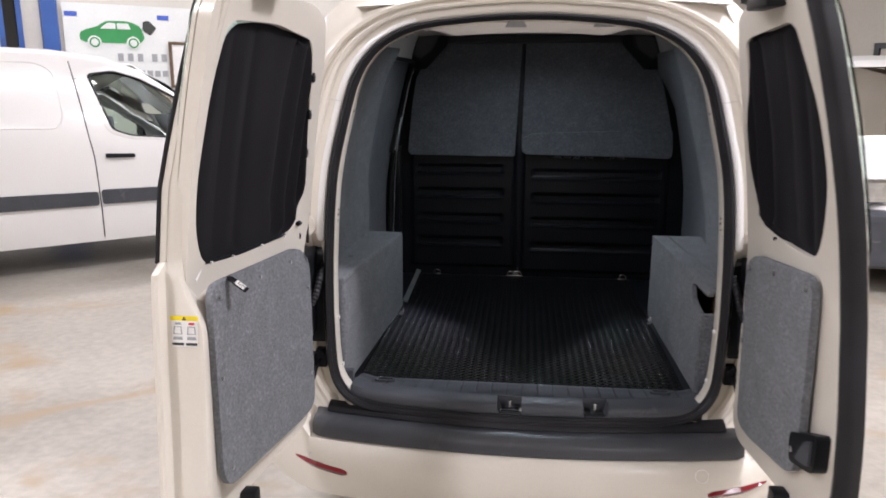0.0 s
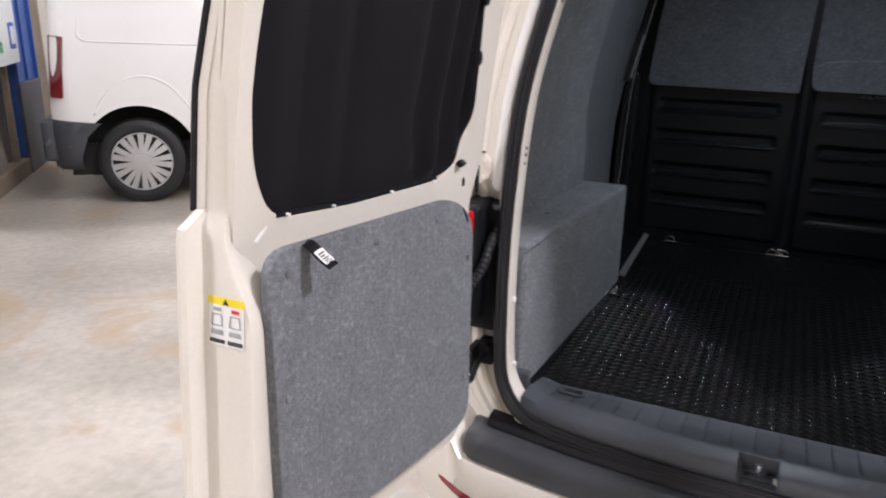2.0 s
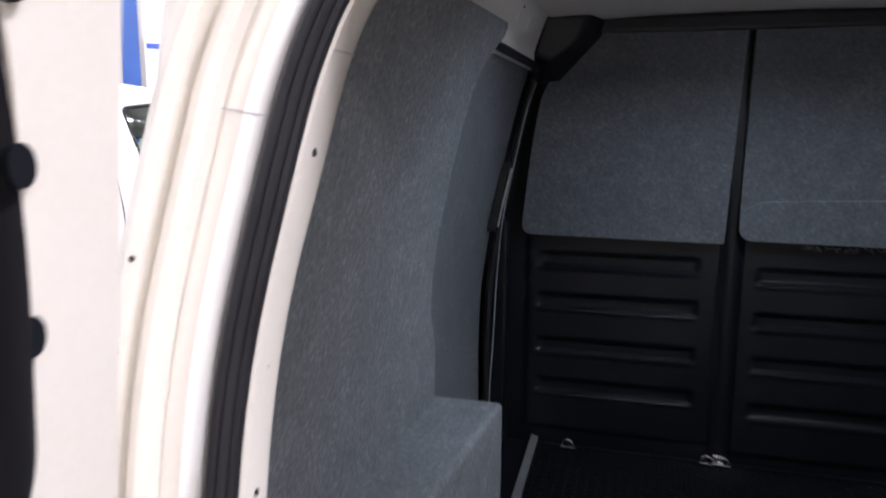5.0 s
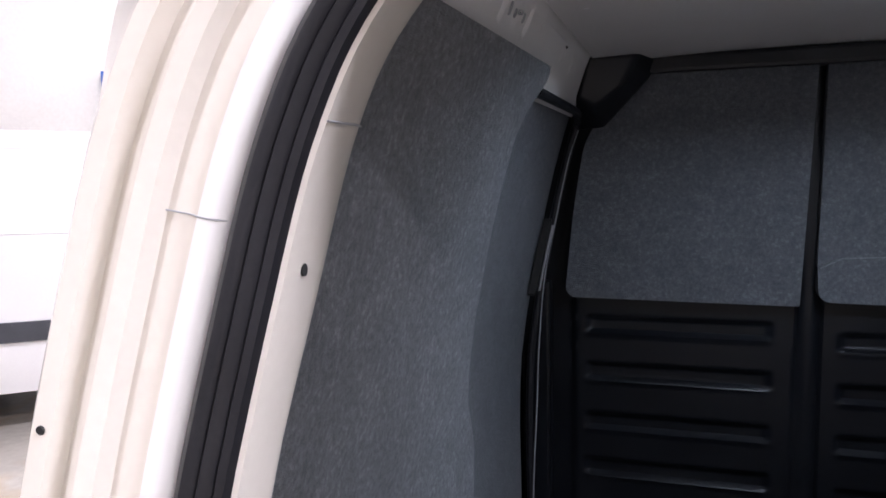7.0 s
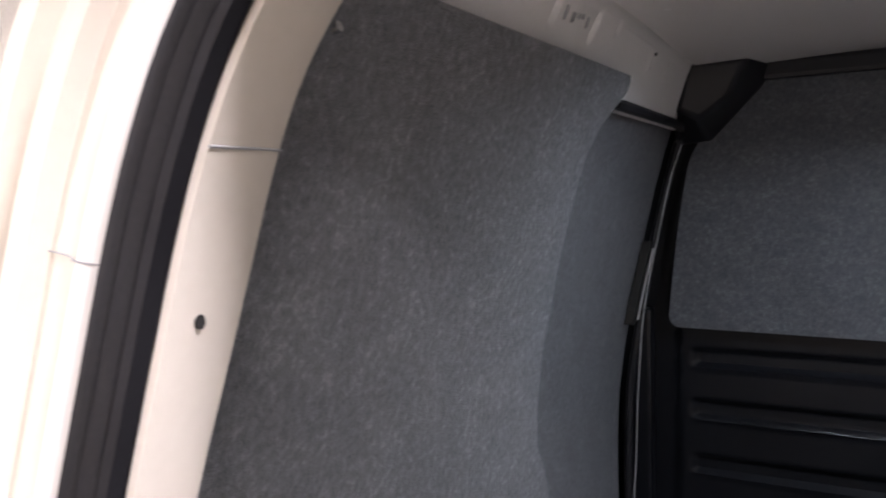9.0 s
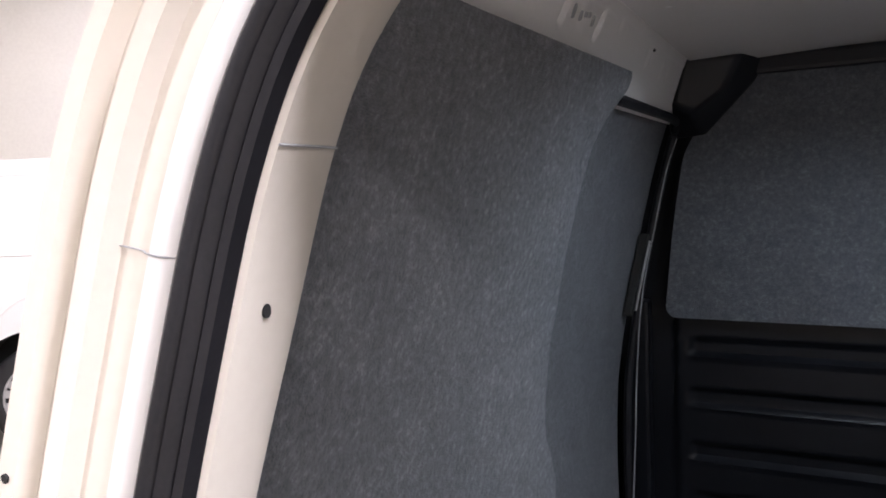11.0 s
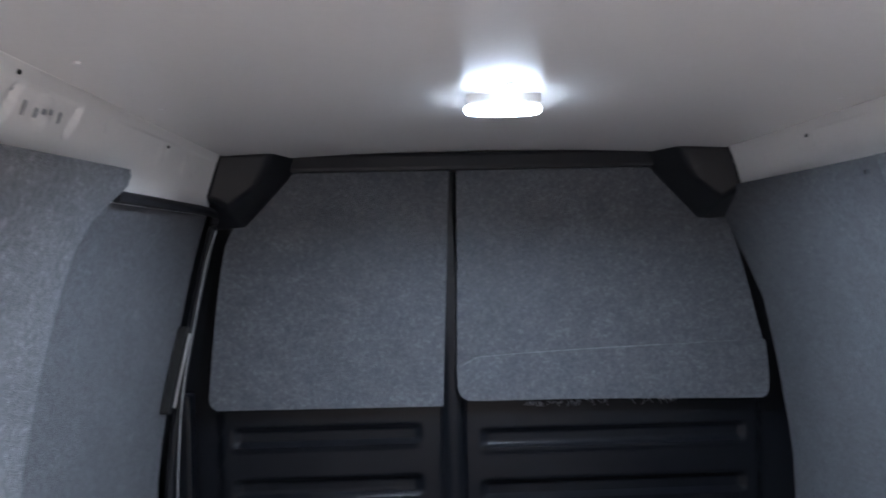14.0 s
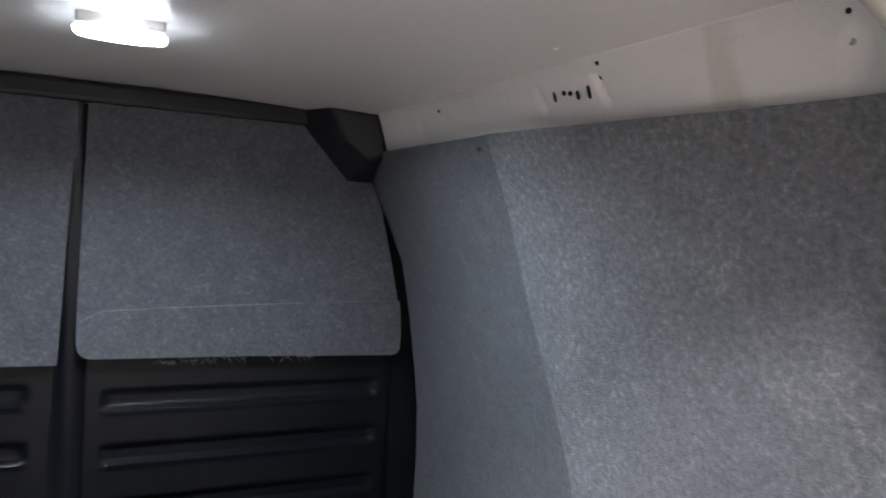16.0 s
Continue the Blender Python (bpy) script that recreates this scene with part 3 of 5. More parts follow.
def panel_van(place, out, label):
    """A white panel van; place(u, v, z) maps its own axes, out is the near flank's outward direction."""
    van = thing("panel_van", place(1.4, -0.9, GZ), label, "van", "parked vans")
    st = [-0.62 + 0.025 * i for i in range(169)]
    NS = 60
    MID = -0.88
    bm = bmesh.new()
    rows, snapped, uv = [], [], []
    for u in st:
        zt = lerp_table(ROOF, u)
        row, flag, co = [], [], []
        for mirror in (1, -1):
            pts = []
            for k in range(NS):
                z = 0.28 + (zt - 0.28) * (k / (NS - 1)) ** 0.9
                v = side_v(u, z)
                if k == NS - 1:
                    z -= 0.012
                uu, zz, hit = u, z, False
                for c in (0.0, 2.73):
                    d = math.hypot(uu - c, zz - 0.37)
                    if d < 0.44 and zz < 0.9:
                        hit = True
                        f = 0.44 / max(d, 0.02)
                        uu, zz = c + (uu - c) * f, max(0.28, 0.37 + (zz - 0.37) * f)
                pts.append(((uu, v if mirror > 0 else 2 * MID - v, zz), hit, (u, z)))
            roofp = []
            for k in range(1, 5):
                w = k / 5
                v = side_v(u, zt)
                roofp.append(((u, v + (MID - v) * w, zt + 0.035 * math.sin(w * math.pi / 2)), False, (u, 9)))
            seq = pts + roofp
            if mirror < 0:
                seq = [((a[0], a[1] if i < NS else 2 * MID - a[1], a[2]), b, c) for i, (a, b, c) in enumerate(seq)][::-1]
            row += [s[0] for s in seq]
            flag += [s[1] for s in seq]
            co += [s[2] for s in seq]
        rows.append([bm.verts.new(place(*p)) for p in row])
        snapped.append(flag)
        uv.append(co)
    nc = len(rows[0])
    for i in range(len(rows) - 1):
        for j in range(nc - 1):
            q = [(i, j), (i + 1, j), (i + 1, j + 1), (i, j + 1)]
            if all(snapped[a][b] for a, b in q):
                continue
            cu = sum(uv[a][b][0] for a, b in q) / 4
            cz = sum(uv[a][b][1] for a, b in q) / 4
            if cz < 5 and inside(WINCUT, cu, cz):
                continue
            if cz > 8 and 1.82 < cu < 2.62:
                continue
            if cz < 0.43 and cu < -0.36:
                continue
            try:
                bm.faces.new([rows[a][b] for a, b in q])
            except ValueError:
                pass
    bm.faces.new(rows[0])
    bm.faces.new(rows[-1])
    body = part("body", bm, WHITE2, van, "glossy white bodywork", smooth=True)

    def flank(o, far=False):
        return lambda s, z, d: Vector(place(s, (side_v(s, z) + o - d) if not far else (2 * MID - side_v(s, z) - o + d), z))

    def grow(poly, k):
        cx, cz = sum(p[0] for p in poly) / len(poly), sum(p[1] for p in poly) / len(poly)
        return [(cx + (p[0] - cx) * (1 + k), cz + (p[1] - cz) * (1 + k * 1.6)) for p in poly]

    for far in (False, True):
        loop = rounded(DOORWIN, 0.05)
        cu, cz = sum(p[0] for p in loop) / len(loop), sum(p[1] for p in loop) / len(loop)
        on = lambda k, o: [flank(o, far)(cu + (p[0] - cu) * k, cz + (p[1] - cz) * k, 0) for p in loop]
        part("window_rim", grid([on(1.14, 0.001), on(1.12, 0.004), on(1.03, 0.004), on(1.02, -0.01)], close_v=True), WHITE2, van, smooth=True)
        w = part("window", grid([on(1.032, 0.003), on(1.028, 0.007), on(0.985, 0.007), on(0.97, -0.02)], close_v=True), PLASTIC, van, "black window gasket", smooth=True)
        g = part("pane", grid([on(k / 6, -0.003) for k in range(1, 6)] + [on(0.99, -0.003)], close_v=True), GLASS, w, "green-tinted glass", smooth=True)
        g.visible_shadow = False
    sc = grid([[Vector(place(u, v, lerp_table(ROOF, u) + 0.02 + 0.02 * math.cos((v - MID) * 1.8))) for v in (-0.22, -0.5, -0.88, -1.26, -1.54)] for u in (1.80, 2.1, 2.4, 2.66)])
    s_ = part("windscreen", sc, GLASS, van, "green-tinted windscreen", smooth=True)
    s_.visible_shadow = False
    bmi = box(1.30, 1.34, -1.66, -0.10, 0.4, 1.66)
    for q in bmi.verts:
        q.co = Vector(place(*q.co))
    part("cab_wall", bmi, DARK, van)
    bmi = box(2.3, 2.75, -1.66, -0.10, 0.75, 1.12, round_=0.05)
    for q in bmi.verts:
        q.co = Vector(place(*q.co))
    part("dashboard", bmi, TRIM, van)
    for vv in (-0.5, -1.25):
        bmi = box(1.5, 1.68, vv - 0.24, vv + 0.24, 0.6, 1.38, round_=0.06)
        for q in bmi.verts:
            q.co = Vector(place(*q.co))
        part("seat", bmi, TRIM, van)
    # side band, handle, door gap, swage, lamp, bumper
    for a, b in ((0.50, 1.40), (1.425, 2.22)):
        part("side_band", plate(rounded([(a, 0.605), (b, 0.60), (b, 0.715), (a, 0.73)], 0.03), flank(0.020), 0.04), TRIM, van, "black rubbing strip")
    part("door_gap", tube([flank(0.001)(q.x, q.y, 0) for q in curve_pts([(1.30, 1.80, 0), (1.335, 1.5, 0), (1.37, 1.2, 0), (1.40, 0.98, 0), (1.415, 0.6, 0), (1.42, 0.32, 0)], 14)], 0.0045, 6), DARK, van)
    ring = rounded([(-0.38, 1.29), (1.15, 1.255), (1.20, 1.35), (1.17, 1.72), (1.05, 1.79), (-0.32, 1.79)], 0.09)
    ring.append(ring[0])
    part("swage_line", tube([flank(0.0)(p[0], p[1], 0) for p in ring], 0.008, 6), WHITE2, van, smooth=True)
    part("handle_cup", disc(flank(0.0)(1.61, 1.0, 0), out, 0.075, 0.012, 20, 0.05), WHITE2, van)
    part("door_handle", plate(rounded([(1.485, 1.0), (1.72, 0.995), (1.72, 1.025), (1.485, 1.035)], 0.012), flank(0.03), 0.03), PLASTIC, van, "black door handle")
    part("tail_lamp", plate(rounded([(-0.605, 0.875), (-0.508, 0.87), (-0.490, 1.1), (-0.468, 1.32), (-0.585, 1.33)], 0.012), flank(0.024), 0.06), DARKRED, van, "dark red tail lamp")
    rows = []
    for i in range(15):
        row = []
        for z, o in ((0.80, -0.02), (0.80, 0.016), (0.785, 0.022), (0.55, 0.026), (0.20, 0.022), (0.08, 0.012), (0.0, -0.02), (-0.08, -0.10)):
            zz = 0.335 + 0.475 * z
            right = -math.sqrt(max(0.0, 0.44 ** 2 - (zz - 0.37) ** 2)) + 0.01
            left = -0.665 + 0.02 * (1 - z)
            u = left + (right - left) * i / 14
            zz -= 0.045 * (u + 0.66) / 0.36 * z
            row.append(flank(o)(max(u, -0.619), zz, 0) + (flank(o)(-0.6, zz, 0) - flank(o)(-0.59, zz, 0)).normalized() * max(0.0, -0.619 - u))
        rows.append(row)
    part("rear_bumper", grid(rows), TRIM, van, "dark grey plastic rear bumper", smooth=True)
    pts = [flank(-0.005)(0.055 + 0.42 * math.cos(a) * 1.02, 0.40 + 0.635 * math.sin(a), 0) for a in [math.pi * (0.18 + 0.64 * k / 24) for k in range(25)]]
    part("arch_crease", tube(pts, 0.010, 10), WHITE2, van, smooth=True)
    bmi = box(-0.71, -0.60, -1.78, 0.02, 0.38, 0.71, round_=0.05, seg=3)
    for q in bmi.verts:
        q.co = Vector(place(*q.co))
    part("rear_bumper", bmi, TRIM, van, "dark grey plastic rear bumper")
    bmi = box(3.3, 3.68, -1.72, -0.06, 0.26, 0.70, round_=0.07, seg=3)
    for q in bmi.verts:
        q.co = Vector(place(*q.co))
    part("front_bumper", bmi, TRIM, van, "black plastic front bumper")
    for v0, v1 in ((-0.42, -0.10), (-1.66, -1.34)):
        bmi = box(3.30, 3.56, v0, v1, 0.74, 0.93, round_=0.05, seg=3)
        for q in bmi.verts:
            q.co = Vector(place(*q.co))
        part("headlamp", bmi, CHROME, van, "clear headlamp")
    bmi = box(3.675, 3.69, -1.14, -0.62, 0.42, 0.54, round_=0.004)
    for q in bmi.verts:
        q.co = Vector(place(*q.co))
    pl = part("number_plate", bmi, PAPER, van)
    for i in range(6):
        bmi = box(3.689, 3.693, -1.10 + i * 0.075, -1.05 + i * 0.075, 0.445, 0.515)
        for q in bmi.verts:
            q.co = Vector(place(*q.co))
        part("print_bar", bmi, INK, pl)
    for v in (0.12, -1.88):
        bmi = box(2.42, 2.54, v - 0.09, v + 0.09, 1.12, 1.36, round_=0.03, seg=3)
        for q in bmi.verts:
            q.co = Vector(place(*q.co))
        part("door_mirror", bmi, PLASTIC, van, "black door mirror")
    bmi = box(-0.55, 3.4, -1.6, -0.16, 0.24, 0.5)
    for q in bmi.verts:
        q.co = Vector(place(*q.co))
    part("underbody", bmi, DARK, van)
    for u in (0.0, 2.73):
        rows = [[Vector(place(u + 0.44 * math.cos(math.pi * k / 16), v, 0.37 + 0.44 * math.sin(math.pi * k / 16))) for v in (0.03, -0.34)] for k in range(17)]
        bma = grid(rows)
        bma.faces.new([bma.verts.new(r_[1]) for r_ in rows] + [bma.verts.new(place(u + w_, -0.34, 0.2)) for w_ in (-0.44, 0.44)])
        part("wheel_arch", bma, DARK, van, smooth=True)
        add_wheel(van, Vector(place(u, -0.08, GZ + 0.335)), out, 0.335, 0.20)
        add_wheel(van, Vector(place(u, -1.68, GZ + 0.335)), -Vector(out), 0.335, 0.20, 10)
    return van


panel_van(lambda u, v, z: hall(u, v, z), DV.to_3d().normalized(), "white panel van with a black side strip parked by the wall")


def second(u, v, z):
    return Vector((2.66 - 0.06 * u - v, 7.25 - u + 0.06 * v, z))


panel_van(second, Vector((-1, 0.06, 0)).normalized(), "white panel van with a black front bumper facing the bay")

# ---- the cargo van ----
XC = -0.019                                # middle of its rear opening
XR = 0.011                                  # middle of its load bay, a little askew to the opening
VAN = thing("cargo_van", (0.0, 2.0, GZ), "white cargo van with open rear doors and carpet-lined load bay", "van")
HALF = [(0.0, 0.592), (0.25, 0.592), (0.45, 0.595), (0.545, 0.614), (0.597, 0.668), (0.614, 0.76), (0.622, 0.95), (0.619, 1.15), (0.605, 1.35),
        (0.564, 1.54), (0.536, 1.635), (0.500, 1.70), (0.440, 1.756), (0.34, 1.798), (0.16, 1.819), (0.0, 1.825)]
RING = curve_pts([(x, z, 0) for x, z in HALF] + [(-x, z, 0) for x, z in HALF[-2:0:-1]], 5, closed=True)
RN = len(RING)


def ring_normal(k):
    t = RING[(k + 1) % RN] - RING[k - 1]
    return Vector((t.y, -t.x)).normalized()


def rear_y(x, z):
    """The rear face: raked forward and bowed in plan."""
    return 0.035 + 0.128 * (z - 0.58) + (0.06 - 0.020 * smooth01((z - 0.6) / 0.7)) * (x / 0.62) ** 2


def ring_points(off, dy, top=0.6, corner=0.0, floor=None, low=0.0, deep=0.0):
    out = []
    for k in range(RN):
        p, n = RING[k], ring_normal(k)
        o = off + corner * smooth01((p.y - 1.45) / 0.25) * (1 - smooth01((0.45 - abs(p.x)) / 0.3))
        x, z = p.x + n.x * o, p.y + n.y * o * (top if n.y > 0 else 1.0)
        if floor is not None:
            z = max(z, floor)
        out.append(Vector((XC + x, rear_y(p.x, p.y) + dy + deep * smooth01((p.y - 1.42) / 0.2) + low * smooth01(abs(n.x) * 3 - 1.2) * (1 - smooth01((p.y - 1.085) / 0.05)), z)))
    return out


def ring_loft(steps, **k):
    return grid([ring_points(o, d, **kw) for o, d, kw in steps], close_v=True)


W_ = [(0.55, 0.76), (0.95, 0.765), (1.1, 0.758), (1.2, 0.745), (1.35, 0.72), (1.5, 0.69), (1.65, 0.655), (1.75, 0.622), (1.80, 0.605), (1.84, 0.588), (1.868, 0.56)]


def wall_x(z):
    return lerp_table(W_, z)


LOW = {"low": 0.075}
# painted frame of the opening, inside and outside of the seal
part("inner_jamb", ring_loft([(0.004, 0.006, {}), (0.0, 0.008, {}), (-0.004, 0.041, {"corner": 0.007, "deep": 0.010}), (-0.001, 0.053, {"corner": 0.008, "deep": 0.013}), (0.022, 0.068, {"corner": 0.012, "deep": 0.014}), (0.05, 0.085, {"corner": 0.03}), (0.085, 0.13, {"corner": 0.05})]), PAINT, VAN,
     "white painted door frame", smooth=True)
part("outer_jamb", ring_loft([(0.026, 0.012, {}), (0.034, 0.002, {}), (0.045, -0.002, {"low": 0.03}), (0.056, -0.003, {"low": 0.075}), (0.082, -0.004, LOW), (0.087, -0.015, LOW), (0.099, -0.018, LOW), (0.106, -0.004, LOW), (0.120, -0.003, LOW),
                              (0.126, -0.015, LOW), (0.140, -0.016, LOW), (0.152, 0.0, LOW), (0.175, 0.02, {"low": 0.05}), (0.19, 0.08, {"top": 0.8, "corner": 0.05}), (0.205, 0.22, {"top": 0.85, "corner": 0.06}), (0.222, 0.42, {"top": 0.85, "corner": 0.07}), (0.235, 0.8, {"top": 0.85, "corner": 0.07})]), PAINT, VAN,
     "white painted outer door frame with pressed steps", smooth=True)
# outer skin towards the nose
rows = [[Vector((p.x, y, GZ + 0.25 + (p.z - GZ - 0.25) * k if p.z > 0.3 else p.z)) for p in ring_points(0.235, 0.8, top=0.85, corner=0.07)] for y, k in
        ((0.9, 1.0), (1.6, 1.0), (2.4, 1.0), (2.75, 0.97), (3.05, 0.86), (3.35, 0.68), (3.6, 0.57), (4.1, 0.50), (4.3, 0.44), (4.36, 0.36))]
bm = grid(rows, close_v=True)
bm.faces.new([bm.verts.new(p) for p in rows[-1]])
part("body", bm, PAINT, VAN, "glossy white bodywork", smooth=True)
for x_ in (-0.76, 0.76):
    for y_ in (0.95, 3.6):
        add_wheel(VAN, Vector((x_, y_, GZ + 0.32)), (math.copysign(1, x_), 0, 0), 0.32, 0.2, 10)

# pressed dimples and the long panel edge beside the seal
for sx in (-1, 1):
    side = [k for k in range(RN) if RING[k].x * sx > 0.3 and RING[k].y > 1.13]
    part("panel_edge", tube([Vector((XC + RING[k].x + ring_normal(k).x * 0.086, rear_y(RING[k].x, RING[k].y) - 0.0075, RING[k].y + ring_normal(k).y * 0.086 * 0.6)) for k in side], 0.0011, 5), GREYINK, VAN)
    for z_ in (1.36, 1.45):
        k = min(side, key=lambda i: abs(RING[i].y - z_))
        p, n = RING[k], ring_normal(k)
        part("drain_hole", disc((XC + p.x + n.x * 0.133, rear_y(p.x, p.y) - 0.0158, p.y + n.y * 0.08), (0, 1, 0.1), 0.003, 0.002, 12), DARK, VAN)
    k = min(side, key=lambda i: abs(RING[i].y - 1.573))
    p, n = RING[k], ring_normal(k)
    part("panel_seam", tube([Vector((XC + p.x + n.x * o, rear_y(p.x, p.y) + d, 1.573 + n.y * o * 0.6)) for o, d in ((0.036, -0.0055), (0.041, -0.009), (0.048, -0.0105), (0.055, -0.009), (0.060, -0.0055), (0.066, -0.0040), (0.085, -0.0045))], 0.0006, 5), GREYINK, VAN)

# rubber seal
part("door_seal", ring_loft([(0.001, 0.002, {}), (0.0, -0.010, {}), (0.005, -0.012, {}), (0.0065, -0.0105, {}), (0.008, -0.0135, {}), (0.014, -0.0165, {}), (0.0155, -0.0145, {}), (0.017, -0.0170, {}), (0.019, -0.0185, {}),
                             (0.024, -0.019, {}), (0.030, -0.014, {}), (0.033, -0.004, {}), (0.034, 0.03, {})]), RUBBER, VAN, "black rubber door seal", smooth=True)

# header brackets of the upper locks
for x_ in (-0.06, 0.21):
    part("lock_bracket", plate([(x_ - 0.034, 1.806), (x_ + 0.034, 1.806), (x_ + 0.022, 1.826), (x_ - 0.022, 1.826)], lambda s, z, d: Vector((s, 0.232 - d, z)), 0.022), GREYINK, VAN, "grey lock bracket", bevel=0.003)
# the header's inner lip, hanging a little below the roof
rows = []
for i in range(41):
    x = -0.34 + 0.68 * i / 40
    e = smooth01((0.34 - abs(x)) / 0.12)
    zr = 1.822 - 0.15 * x * x - 0.25 * x ** 4
    yr = rear_y(x, 1.80)
    rows.append([Vector((XC + x, yr + dy, zr + dz * e)) for dy, dz in ((0.044, 0.002), (0.052, -0.012), (0.062, -0.026), (0.074, -0.030), (0.088, -0.024), (0.105, 0.01), (0.12, 0.045))])
part("header_lip", grid(rows), INNER, VAN, "white painted inner lip of the door header", smooth=True)
# seams, holes and screws of the frame
for sx in (-1, 1):
    for z_ in (1.637,):
        k = min(range(RN), key=lambda i: abs(RING[i].y - z_) + (9 if RING[i].x * sx < 0 else 0))
        p, n = RING[k], ring_normal(k)
        pts = [Vector((XC + p.x + n.x * o - sx * 0.0005, rear_y(p.x, p.y) + d, p.y)) for o, d in ((0.0, 0.008), (0.001, 0.030), (0.0019, 0.051), (0.0057, 0.066))]
        part("panel_seam", tube(pts, 0.0009, 5), GREYINK, VAN)
    for z_, r_ in ((1.546, 0.0040), (1.348, 0.0036), (1.224, 0.0038), (1.209, 0.0048), (1.188, 0.0036)):
        x_ = XC + sx * (lerp_table([(b, a) for a, b in HALF[3:12]], z_) + 0.0)
        part("frame_hole", disc((x_ - sx * 0.0005, rear_y(x_, z_) + 0.026, z_), (1, 0, 0), r_ * 0.8, 0.003, 16, r_), DARK, VAN)
    for z_ in (0.86, 0.70):
        x_ = XC + sx * lerp_table([(b, a) for a, b in HALF[3:12]], z_)
        part("frame_clip", disc((x_ - sx * 0.003, rear_y(x_, z_) + 0.03, z_), (1, 0, 0), 0.007, 0.006, 14), INNER, VAN)

# sill trim with two latch wells
LATCH = (-0.048, 0.225)
GROOVE = [-0.52 + 0.052 * i for i in range(21)]
xs = sorted({round(-0.575 + 0.0115 * i, 4) for i in range(101)} | {round(g + w, 4) for g in GROOVE for w in (-0.0055, -0.003, -0.0015, 0.0015, 0.003, 0.0055)} | {round(c + s * w, 4) for c in LATCH for s in (-1, 1) for w in (0.0375, 0.0385)})
rows = []
for x in xs:
    x = x + XC * 0.5
    yr = rear_y(x, 0.59)
    well = any(abs(x - c) < 0.038 for c in LATCH)
    rib = 0.0075 if any(abs(x - XC * 0.5 - g) < 0.002 for g in GROOVE) else (0.0 if any(abs(x - XC * 0.5 - g) < 0.004 for g in GROOVE) else -0.001)
    end = 0.012 * smooth01((abs(x) - 0.52) / 0.06)
    a = 0.035 if well else 0.0
    rows.append([Vector((x, yr + 0.012, 0.565)), Vector((x, yr - 0.002, 0.588)), Vector((x, yr - 0.004, 0.606 - a * 0.3)), Vector((x, yr + 0.001, 0.619 - a * 0.7)), Vector((x, yr + 0.014, 0.627 + end - a)),
                 Vector((x, yr + 0.060, 0.630 + end - a)), Vector((x, yr + 0.0605, 0.630 + end)), Vector((x, yr + 0.075, 0.630 + end)), Vector((x, yr + 0.085, 0.622 + end - rib)),
                 Vector((x, 0.240, 0.606 + end - rib)), Vector((x, 0.272, 0.601 + end)), Vector((x, 0.282, 0.597)), Vector((x, 0.286, 0.583))])
SILL = part("sill_trim", grid(rows), TRIM, VAN, "dark grey plastic sill trim", smooth=True)
for c in LATCH:
    yr = rear_y(c, 0.59)
    part("well_floor", box(c - 0.037, c + 0.037, yr - 0.004, yr + 0.058, 0.588, 0.594), DARK, SILL)
    st = disc((c, yr + 0.03, 0.610), (0, 0, 1), 0.0045, 0.032, 14)
    disc((c, yr + 0.03, 0.627), (0, 0, 1), 0.008, 0.004, 14, bm=st)
    part("striker", st, CHROME, SILL, "bright steel latch striker")
    bm = bmesh.new()
    for dx in (-0.02, 0.02):
        disc((c + dx, yr + 0.042, 0.598), (0, 0, 1), 0.006, 0.006, 10, bm=bm)
    add_box(bm, c - 0.030, c + 0.030, yr + 0.020, yr + 0.046, 0.593, 0.597)
    part("latch_plate", bm, BLOCK, SILL)
for x_ in (-0.489, 0.455):
    o_ = rounded([(x_ - 0.035, 0.195), (x_ + 0.035, 0.195), (x_ + 0.035, 0.235), (x_ - 0.035, 0.235)], 0.019)
    i_ = rounded([(x_ - 0.027, 0.202), (x_ + 0.027, 0.202), (x_ + 0.027, 0.228), (x_ - 0.027, 0.228)], 0.013)
    zz = lambda s, z, d: Vector((s, z, 0.624 - (z - 0.15) * 0.11 + 0.004 - d))
    part("slot_rim", plate(o_, zz, 0.01, [i_]), TRIM, SILL)
    part("slot_well", plate(i_, lambda s, z, d: Vector((s, z, 0.617 - (z - 0.15) * 0.11 - d)), 0.004), DARK, SILL)
    for dx in (-0.012, 0.010):
        part("screw", disc((x_ + dx, 0.214, 0.613), (0, 0, 1), 0.005, 0.004, 10), CHROME, SILL)

# black gasket under the sill
part("sill_gasket", grid([[Vector((x, rear_y(x, 0.57) + d, z)) for d, z in ((0.02, 0.576), (-0.008, 0.574), (-0.022, 0.566), (-0.028, 0.556), (-0.018, 0.549), (0.01, 0.540))] for x in [-0.66 + 1.30 * i / 60 for i in range(61)]]), RUBBER, VAN, "black rubber gasket", smooth=True)

# bumper and its black step pad


def bump_y(x):
    a = abs(x)
    return -0.065 + 0.065 * (x / 0.68) ** 2 + 1.3 * max(0.0, a - 0.66) ** 1.6


PADX = [-0.70 + 1.385 * i / 60 for i in range(61)]
rows = []
for x in PADX:
    yf, yb = bump_y(x), rear_y(x, 0.57) - 0.012
    e = min(1.0, (x + 0.70) / 0.03, (0.685 - x) / 0.03)
    e = 0.0 if e < 0 else e ** 0.5
    rows.append([Vector((x, yb + 0.03, 0.545)), Vector((x, yb, 0.557)), Vector((x, yb * 0.7 + yf * 0.3 + 0.01, 0.546 + 0.006 * e)), Vector((x, yf + 0.045, 0.548 + 0.006 * e)), Vector((x, yf + 0.025 - 0.006 * e, 0.541 + 0.005 * e)),
                 Vector((x, yf + 0.012 - 0.010 * e, 0.526)), Vector((x, yf + 0.010 - 0.012 * e, 0.500)), Vector((x, yf + 0.02, 0.492))])
bm = grid(rows)
